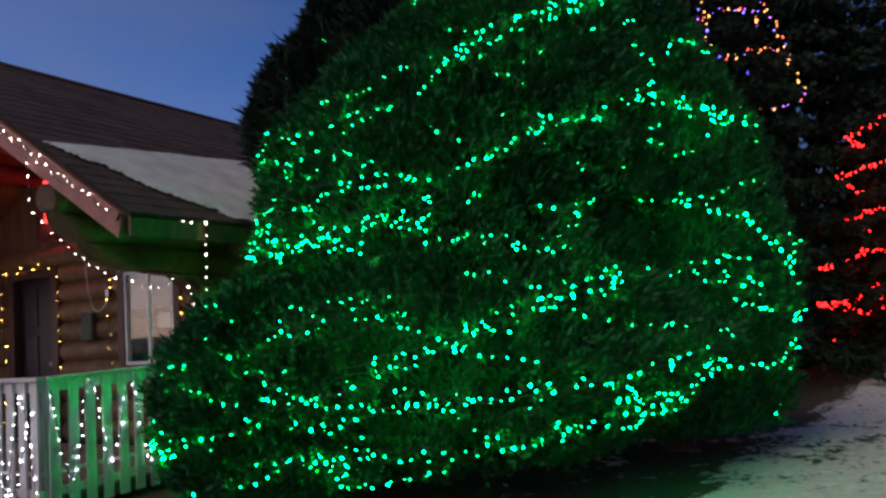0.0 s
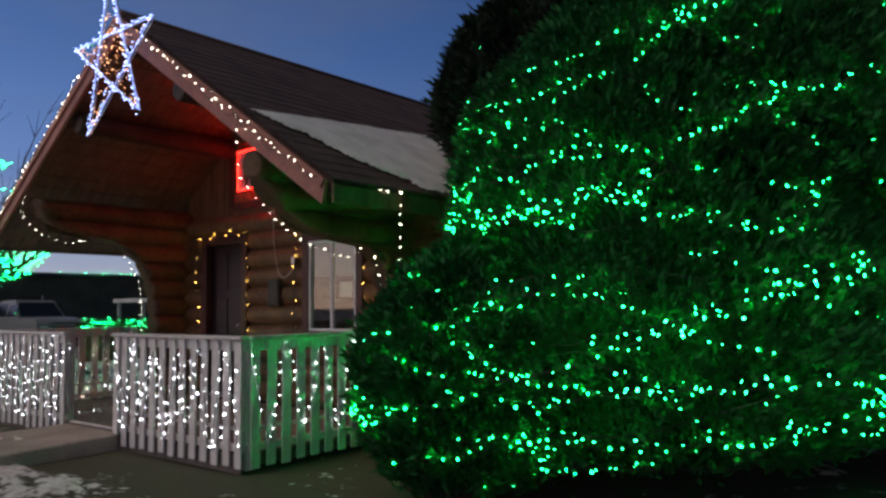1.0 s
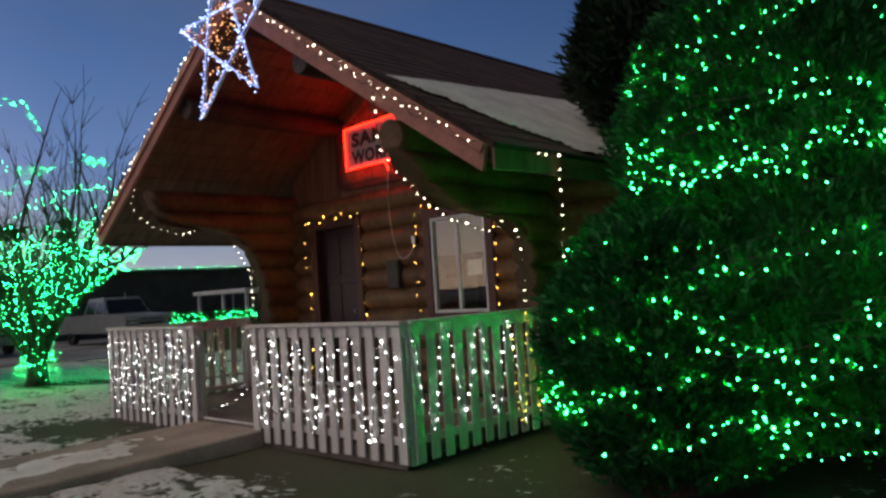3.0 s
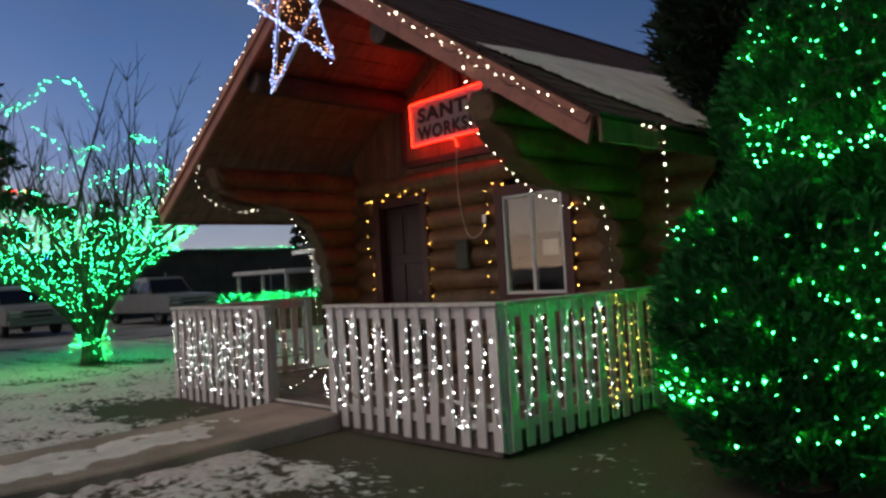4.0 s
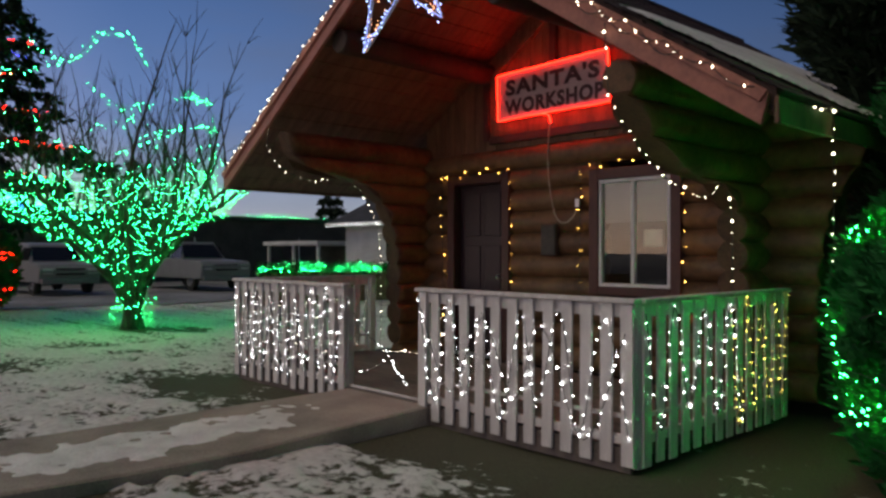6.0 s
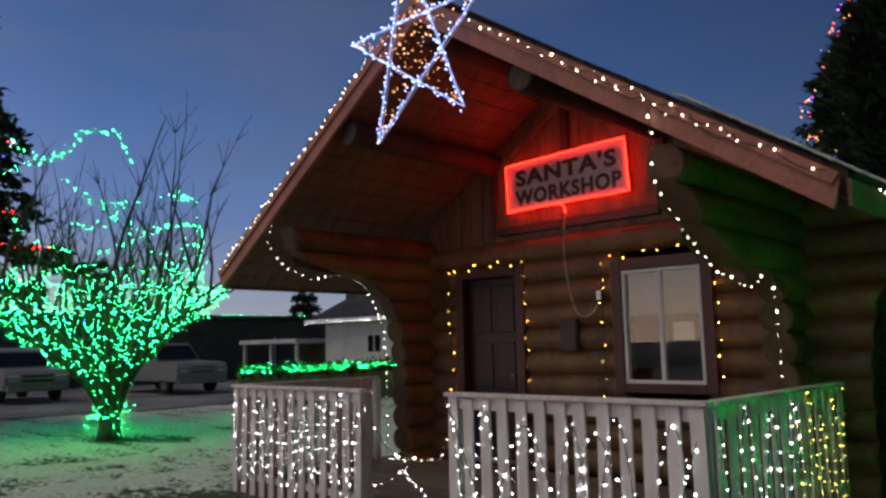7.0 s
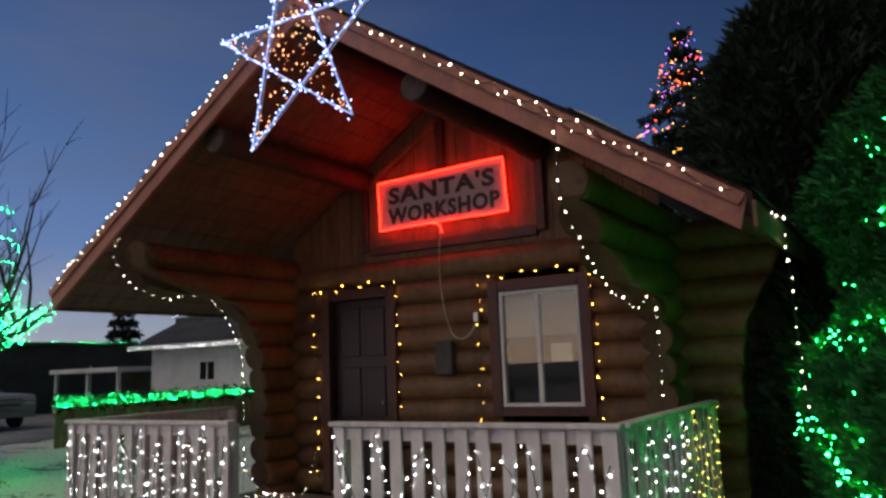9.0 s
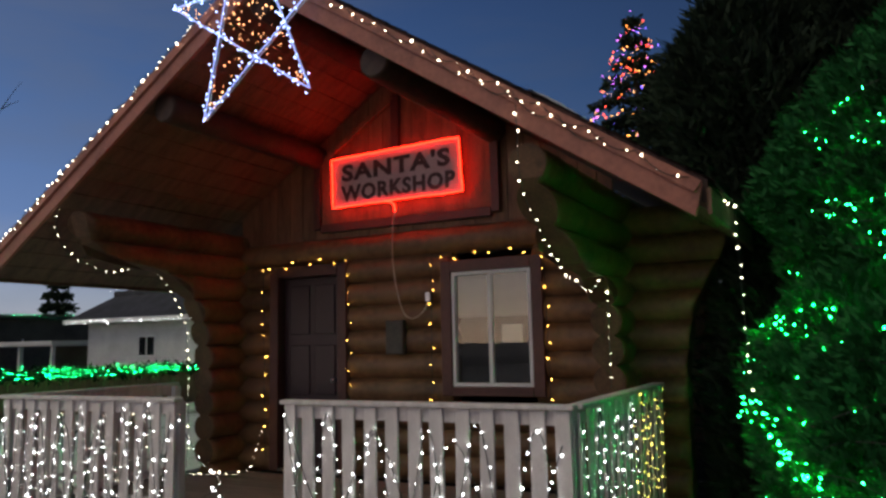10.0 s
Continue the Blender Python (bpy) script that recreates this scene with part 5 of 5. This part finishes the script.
# spruces behind the evergreens and beyond the cabin
_, ln = spruce("dark spruce with mixed coloured strings", 4.0, 9.8, 9.0, 2.4, 0.8, 51, tiers=16)
lights_on("mixed coloured strings hanging on the spruce", [helix(4.0, 9.8, 4.6, 8.4, 1.5, 0.25, 5, 80), [Vector((4.0, 9.0, 7.5)), Vector((4.3, 8.5, 5.8)), Vector((4.5, 8.2, 4.4))], [Vector((4.4, 9.0, 7.2)), Vector((5.2, 8.8, 5.9)), Vector((5.6, 8.8, 4.4))], [Vector((3.6, 9.0, 7.4)), Vector((3.5, 8.5, 5.9))]], G_MULTI, 0.0135, 0.09, FAR, 0.05)
spruce("tall black spruce against the dusk sky", 8.4, 16.5, 13.0, 4.4, 0.6, 52, tiers=19, leafsize=0.24)
spruce("broad black spruce closing the view behind the evergreens", 4.9, 15.2, 13.0, 4.2, 0.6, 56, tiers=19, leafsize=0.24)
spruce("tall black spruce behind the cabin", 1.6, 14.5, 9.5, 2.6, 0.8, 55, tiers=14)
_, ln = spruce("distant spruce with coloured lights near its top", -3.1, 16.0, 10.6, 3.3, 1.5, 53, tiers=17)
lights_on("mixed coloured string wound round the spruce's top", [helix(-3.1, 16.0, 7.0, 10.5, 1.45, 0.06, 7, 110, 0.12), helix(-3.0, 16.0, 8.0, 10.2, 1.0, 0.2, 3, 60, 0.2), helix(-3.1, 15.6, 6.0, 6.8, 1.2, 0.9, 1, 30, 0.2)], G_MULTI, 0.019, 0.14, FAR, 0.10)
_, ln = spruce("bare-boughed spruce outlined in red lights", 6.9, 12.4, 5.2, 1.7, 0.7, 54, tiers=11)
lights_on("red strings outlining the spruce's boughs", [l for l in ln[::4]] + [helix(6.9, 12.4, 0.7, 4.6, 1.55, 0.7, 5, 90, 0.15)], G_RED, 0.0145, 0.07, FAR, 0.05)

# ---------------------------------------------------------------- bare tree wrapped in green lights
TX, TY = -12.0, 1.35
bare = thing("bare_tree", (TX, TY, 0), "leafless spreading tree thickly wrapped in green lights", "tree")
rnd = random.Random(77)
bmT, bmB = bmesh.new(), bmesh.new()
tube([(TX, TY, -0.1), (TX, TY, 0.12), (TX + 0.02, TY, 0.45), (TX, TY, 0.75)], [0.26, 0.20, 0.17, 0.20], 10, bmT)
limbs, twigs = [], []
for k in range(13):
    a = 2 * math.pi * k / 13 + rnd.uniform(-0.15, 0.15)
    L = rnd.uniform(2.8, 3.45) * (1 - 0.40 * max(0.0, math.cos(a - 0.93)))
    line = []
    for q in range(8):
        s = q / 7
        line.append(Vector((TX + math.cos(a) * (0.10 + L * s * (0.55 + 0.45 * s)), TY + math.sin(a) * (0.10 + L * s * (0.55 + 0.45 * s)), 0.5 + 2.15 * s ** 0.75 + rnd.gauss(0, 0.06))))
    limbs.append(line)
    under(part("limb", tube(line, [0.10, 0.085, 0.07, 0.06, 0.05, 0.04, 0.03, 0.018], 6), M_BARK), bare)
for k in range(80):
    ln_ = limbs[k % 13]
    q = rnd.choice((1, 2, 2, 3, 3, 4, 5, 6))
    p = ln_[q].copy()
    d = Vector((rnd.gauss(0, 0.32) + (p.x - TX) * 0.10, rnd.gauss(0, 0.32) + (p.y - TY) * 0.10, 1.0)).normalized()
    L = rnd.uniform(1.8, 3.9) * (1.15 - 0.06 * q)
    line = [p]
    for q in range(6):
        d = (d + Vector((rnd.gauss(0, 0.12), rnd.gauss(0, 0.12), 0.05))).normalized()
        line.append(line[-1] + d * L / 6)
    twigs.append(line)
    tube(line, [0.035, 0.03, 0.025, 0.019, 0.014, 0.009, 0.004], 5, bmB)
    for _ in range(7):
        b = line[rnd.randint(2, 6)]
        dd = (d + Vector((rnd.gauss(0, 0.6), rnd.gauss(0, 0.6), rnd.uniform(0, 0.5)))).normalized()
        l2 = rnd.uniform(0.25, 0.7)
        tube([b, b + dd * l2 * 0.5 + Vector((0, 0, 0.02)), b + dd * l2], [0.009, 0.006, 0.003], 3, bmB)
under(part("trunk", bmT, M_BARK), bare)
tagged(under(part("twig_mass", bmB, M_BARK), bare), kind="stuff")
lights_on("green strings wound tightly along the bare limbs", limbs[::3], G_GREENFAR, 0.0054, 0.12, "green strings on the bare tree", 0.10)
rings = []
for i in range(17):
    s = 0.06 + 0.93 * i / 16
    r = 0.10 + 3.15 * s * (0.55 + 0.45 * s)
    z = 0.5 + 2.15 * s ** 0.75
    one = lambda a: r * (1 + 0.05 * math.sin(5 * a + i)) * (1 - 0.40 * max(0.0, math.cos(a - 0.93)))
    rings.append([Vector((TX + math.cos(a) * one(a), TY + math.sin(a) * one(a), z + 0.08 * math.sin(3 * a + i * 2))) for a in (6.2832 * k / 30 for k in range(31))])
rings.append(helix(TX, TY, 0.15, 0.75, 0.30, 0.30, 3, 40))
lights_on("green strings wrapped round the funnel of limbs", rings, G_GREENFAR, 0.0056, 0.062, "green strings on the bare tree", 0.12)


def slung(holds, depth):
    """A string through holds given as (metres across, height), at a depth in the crown."""
    return smooth([Vector((TX + 0.37 * u + 0.93 * (depth + 0.25 * math.sin(3 * u)), TY + 0.93 * u - 0.37 * (depth + 0.25 * math.sin(3 * u)), z)) for u, z in holds], 5)


lights_on("green strings slung loosely between the upper twigs",
          [slung(((-1.75, 5.25), (-1.57, 5.0), (-1.0, 5.0), (-0.57, 5.54), (-0.07, 5.5), (0.22, 4.87)), 0.5),
           slung(((-2.7, 4.8), (-1.85, 4.67), (-1.1, 5.04)), 0.3), slung(((-0.95, 4.8), (-0.2, 4.38), (0.47, 4.46)), -0.7),
           slung(((-0.85, 3.85), (-0.2, 3.95), (0.15, 4.37)), -0.2), slung(((-1.57, 3.67), (-1.28, 3.4), (-0.7, 3.17)), 1.2),
           slung(((-3.0, 3.5), (-2.6, 3.4), (-1.9, 3.35)), 0.2), slung(((0.2, 4.1), (0.7, 3.4), (1.2, 3.1)), -0.9), slung(((-1.1, 2.95), (-0.3, 3.05), (0.5, 3.0), (1.2, 3.15)), 0.4)],
          G_GREENFAR, 0.0072, 0.070, "green strings on the bare tree", 0.07)
lights_on("crowded green strings on the bare tree's outer limbs",
          [slung(((0.80, 4.35), (1.1, 4.5), (1.35, 4.38)), 0.2), slung(((0.85, 4.5), (1.1, 4.42), (1.35, 4.45)), 0.1), slung(((-0.36, 3.25), (0.22, 3.5), (0.8, 3.75), (1.43, 3.83)), 0.7),
           slung(((1.52, 4.08), (1.52, 3.54), (1.64, 3.12)), 0.0), slung(((-3.36, 4.8), (-2.86, 4.55), (-2.1, 4.4)), 0.4), slung(((-3.6, 3.83), (-3.35, 4.25), (-3.0, 3.96), (-2.1, 3.96)), 0.3),
           slung(((-3.45, 2.75), (-3.3, 3.05), (-2.9, 2.95), (-2.2, 2.9)), 0.5)],
          G_GREENFAR, 0.0072, 0.052, "green strings on the bare tree", 0.08)
lights_on("green strings running up the lower twigs", [t_[:4] for t_ in twigs[::3]], G_GREENFAR, 0.0054, 0.14, "green strings on the bare tree", 0.10)


# ---------------------------------------------------------------- beyond the lawn: vehicles, buildings, fence
def side_shape(profile, half, bm=None, tuck=0.0, zt=1.0):
    """A body from a side outline (x, z), its upper part drawn in by tuck."""
    bm = bm or bmesh.new()
    a, b = [], []
    for x, z in profile:
        h = half - tuck * max(0.0, z - zt)
        a.append(bm.verts.new((x, -h, z)))
        b.append(bm.verts.new((x, h, z)))
    bm.faces.new(a)
    bm.faces.new(b[::-1])
    for q in range(len(a)):
        bm.faces.new((a[q], b[q], b[(q + 1) % len(a)], a[(q + 1) % len(a)]))
    bmesh.ops.recalc_face_normals(bm, faces=bm.faces)
    bmesh.ops.bevel(bm, geom=[e for e in bm.edges], offset=0.03, segments=2, affect="EDGES", clamp_overlap=True)
    return bm


def vehicle(name, label, at, yaw, body, cabin_, glass, wheels, half, lamp_x, lamp_z, category):
    v = thing(name, at, label, category)
    v.rotation_euler = (0, 0, radians(yaw))
    part("body", side_shape(body, half), M_CARWHITE, v)
    part("cabin", side_shape(cabin_, half - 0.04, tuck=0.28, zt=1.0), M_CARWHITE, v)
    for (x0, x1, z0, z1) in glass:
        for s in (-1, 1):
            bm = bmesh.new()
            y0, y1 = s * (half - 0.032 - 0.28 * (z0 - 1.0)), s * (half - 0.032 - 0.28 * (z1 - 1.0))
            q = [bm.verts.new(c) for c in ((x0, y0, z0), (x1, y0, z0), (x1 - 0.06, y1, z1), (x0 + 0.06, y1, z1))]
            q2 = [bm.verts.new(c.co + Vector((0, -s * 0.02, 0))) for c in q]
            bm.faces.new(q)
            bm.faces.new(q2[::-1])
            for k in range(4):
                bm.faces.new((q[k], q2[k], q2[(k + 1) % 4], q[(k + 1) % 4]))
            part("side_window", bm, M_CARDARK, v)
    for x in wheels:
        for s in (-1, 1):
            w = part("wheel", tube([(x, s * (half - 0.22), 0.36), (x, s * (half - 0.03), 0.36)], 0.33, 18), M_TYRE, v)
            part("rim", tube([(x, s * (half - 0.05), 0.36), (x, s * (half - 0.015), 0.36)], [0.21, 0.19], 12), M_CHROME, w)
    for s in (-1, 1):
        part("headlight", box(lamp_x - 0.06, lamp_x + 0.02, s * (half - 0.25) - 0.17, s * (half - 0.25) + 0.17, lamp_z - 0.09, lamp_z + 0.09, 0.02), M_LAMPGLASS, v)
        part("tail_light", box(-lamp_x - 0.02, -lamp_x + 0.06, s * (half - 0.15) - 0.09, s * (half - 0.15) + 0.09, lamp_z - 0.1, lamp_z + 0.18, 0.02), M_TRIM, v)
    (xa, za), (xb, zb) = cabin_[-2], cabin_[-1]
    bm = bmesh.new()
    q = []
    for s, lift in ((0.16, 0.012), (0.90, 0.012)):
        zz, xx = za + (zb - za) * s, xa + (xb - xa) * s
        h = half - 0.13 - 0.28 * (zz - 1.0)
        q.append([Vector((xx + lift, -h, zz + lift)), Vector((xx + lift, h, zz + lift))])
    outer = [bm.verts.new(c) for c in (q[0][0], q[0][1], q[1][1], q[1][0])]
    inner_ = [bm.verts.new(c.co - Vector((0.02, 0, 0.02))) for c in outer]
    bm.faces.new(outer)
    bm.faces.new(inner_[::-1])
    for k in range(4):
        bm.faces.new((outer[k], inner_[k], inner_[(k + 1) % 4], outer[(k + 1) % 4]))
    bmesh.ops.recalc_face_normals(bm, faces=bm.faces)
    part("windscreen", bm, M_CARDARK, v)
    part("grille", box(lamp_x - 0.04, lamp_x + 0.015, -0.45, 0.45, lamp_z - 0.12, lamp_z + 0.10, 0.01), M_CARDARK, v)
    part("bumper", box(lamp_x - 0.1, lamp_x + 0.06, -half + 0.05, half - 0.05, 0.38, 0.56, 0.03), M_CARWHITE, v)
    return v


vehicle("pickup_truck", "white crew-cab pickup truck parked beyond the lawn", (-25.4, 8.75, 0.03), 3, [(-2.75, 0.45), (2.70, 0.45), (2.75, 0.95), (2.6, 1.08), (1.1, 1.14), (-2.75, 1.14)],
        [(-0.75, 1.10), (-0.62, 1.78), (0.55, 1.80), (1.15, 1.12)], [(-0.62, 0.18, 1.18, 1.66), (0.24, 0.98, 1.18, 1.62)], (-1.75, 1.80), 0.98, 2.72, 0.86, "truck")
vehicle("suv_car", "pale grey sport utility car parked beyond the lawn", (-25.6, 3.7, 0.03), 2, [(-2.25, 0.42), (2.2, 0.42), (2.3, 0.82), (2.1, 1.0), (1.1, 1.08), (-2.25, 1.08)],
        [(-2.2, 1.05), (-1.95, 1.66), (-0.2, 1.72), (0.5, 1.66), (1.2, 1.05)], [(-1.95, -1.0, 1.12, 1.58), (-0.95, 0.0, 1.12, 1.62), (0.05, 0.98, 1.12, 1.55)], (-1.4, 1.45), 0.94, 2.26, 0.78, "car")

# long dark hall with a green roofline string
hall = thing("long_hall", (-33.4, 10, 0), "long low dark hall with green lights along its roof", "building")
under(part("wall", box(-40, -33.0, -14, 26, -0.1, 3.05, 0.02), M_DARKWALL), hall)
under(part("roof", box(-40.3, -32.7, -14.3, 26.3, 3.055, 3.28, 0.03), M_DARKROOF), hall)
for y in (-6, 0, 6, 12, 18):
    d_ = under(part("door", box(-33.0, -32.95, y - 0.5, y + 0.5, 0.05, 2.1), M_GREYBOX), hall)
    under(part("door_frame", box(-32.995, -32.93, y + 0.51, y + 0.58, 0.05, 2.15), M_SIDING), hall)
lights_on("green string lights along the dark hall's roofline", [[Vector((-32.698, -14, 3.262)), Vector((-32.698, 26, 3.262))]], G_GREENFAR, 0.009, 0.25, "roofline strings", 0.02)

# white house with a dark hipped roof
house = thing("white_house", (-20, 17, 0), "white-sided house with dark roof and white eave lights", "house")
under(part("wall", box(-23.4, -14.5, 14.75, 21, -0.1, 2.58, 0.02), M_SIDING), house)
for i in range(16):
    under(part("siding_board", box(-23.42, -14.48, 14.722, 14.748, 0.05 + i * 0.158, 0.198 + i * 0.158, 0.004), M_SIDING), house)
bm = bmesh.new()
rv = [bm.verts.new(c) for c in ((-24.1, 14.2, 2.62), (-13.9, 14.2, 2.62), (-13.9, 21.5, 2.62), (-24.1, 21.5, 2.62), (-21.6, 17.8, 5.0), (-16.4, 17.8, 5.0))]
for q in ((0, 1, 5, 4), (1, 2, 5), (2, 3, 4, 5), (3, 0, 4), (3, 2, 1, 0)):
    bm.faces.new([rv[k] for k in q])
bmesh.ops.recalc_face_normals(bm, faces=bm.faces)
under(part("roof", bm, M_DARKROOF), house)
under(part("fascia", box(-24.1, -13.9, 14.15, 14.2, 2.5, 2.66), M_SIDING), house)
under(part("upper_gable", box(-23.2, -20.4, 15.6, 18.0, 3.0, 3.75, 0.02), M_DARKROOF), house)
wn = under(part("window", box(-20.75, -19.9, 14.70, 14.72, 1.28, 2.02), M_VINYL), house)
under(part("pane", box(-20.7, -20.36, 14.69, 14.699, 1.33, 1.97, 0.002), M_CARDARK), wn)
under(part("pane", box(-20.30, -19.95, 14.69, 14.699, 1.33, 1.97, 0.002), M_CARDARK), wn)
lights_on("white string lights along the house's eaves", [swag((-24.15, 14.12, 2.60), (-14.0, 14.12, 2.60), 26, 0.09), swag((-23.3, 15.5, 3.80), (-20.3, 15.5, 3.80), 8, 0.05)], G_COOL, 0.013, 0.22, "roofline strings", 0.02)

carport = thing("carport", (-26.3, 15.2, 0), "open carport with a pale flat roof", "carport")
under(part("roof", box(-28.6, -24.2, 13.8, 17.0, 1.74, 1.92, 0.02), M_SIDING), carport)
for x in (-28.4, -26.3, -24.4):
    under(part("post", box(x - 0.06, x + 0.06, 13.95, 14.07, 0.0, 1.74), M_SIDING), carport)
under(part("back_wall", box(-28.5, -24.3, 16.8, 16.9, 0.0, 1.73), M_DARKWALL), carport)

bf = thing("board_fence", (-15, 9, 0), "brown board fence topped with a green lit garland", "fence")
for i in range(46):
    y = 5.75 + i * 0.165
    under(part("board", box(-15.02, -14.99, y, y + 0.15, 0.02, 0.86, 0.004), M_FENCEBROWN), bf)
under(part("rail", box(-15.07, -15.022, 5.72, 13.4, 0.70, 0.79), M_FENCEBROWN), bf)
under(part("cap_rail", box(-15.07, -14.95, 5.70, 13.4, 0.862, 0.90), M_FENCEBROWN), bf)
gl = thing("garland", (-15, 9, 0.95), "green lit garland lying along the board fence", "garland")
rng_ = np.random.default_rng(9)
gp = np.stack([rng_.normal(-15, 0.07, 1500), rng_.uniform(5.7, 13.4, 1500), 0.96 + rng_.normal(0, 0.07, 1500)], axis=1)
gp[:, 2] = np.maximum(gp[:, 2], 0.90)
under(part("greenery", leaf_mesh("greenery", gp, rng_.normal(0, 1, (1500, 3)), rng_, 3, 0.12, 0.03, 0.2, M_NEEDLE), None), gl)
tagged(under(part("bulb_run", many_bulbs("bulb_run", gp[::2] + np.array([0.05, 0, 0.03]), 0.0058, G_GREENFAR), None), gl), kind="stuff")

# far tree line
for i, (x, y, h, r) in enumerate(((-52, 34, 8, 2.4), (-47, 40, 7, 2.2), (-60, 20, 9, 2.6), (-44, 47, 9, 2.6), (-58, 8, 8, 2.4), (-36, 45, 8, 2.4))):
    spruce("small dark spruce on the horizon", x, y, h, r, 0.8, 80 + i, tiers=9, group="far tree line", leafsize=0.4, n_leaf=3)
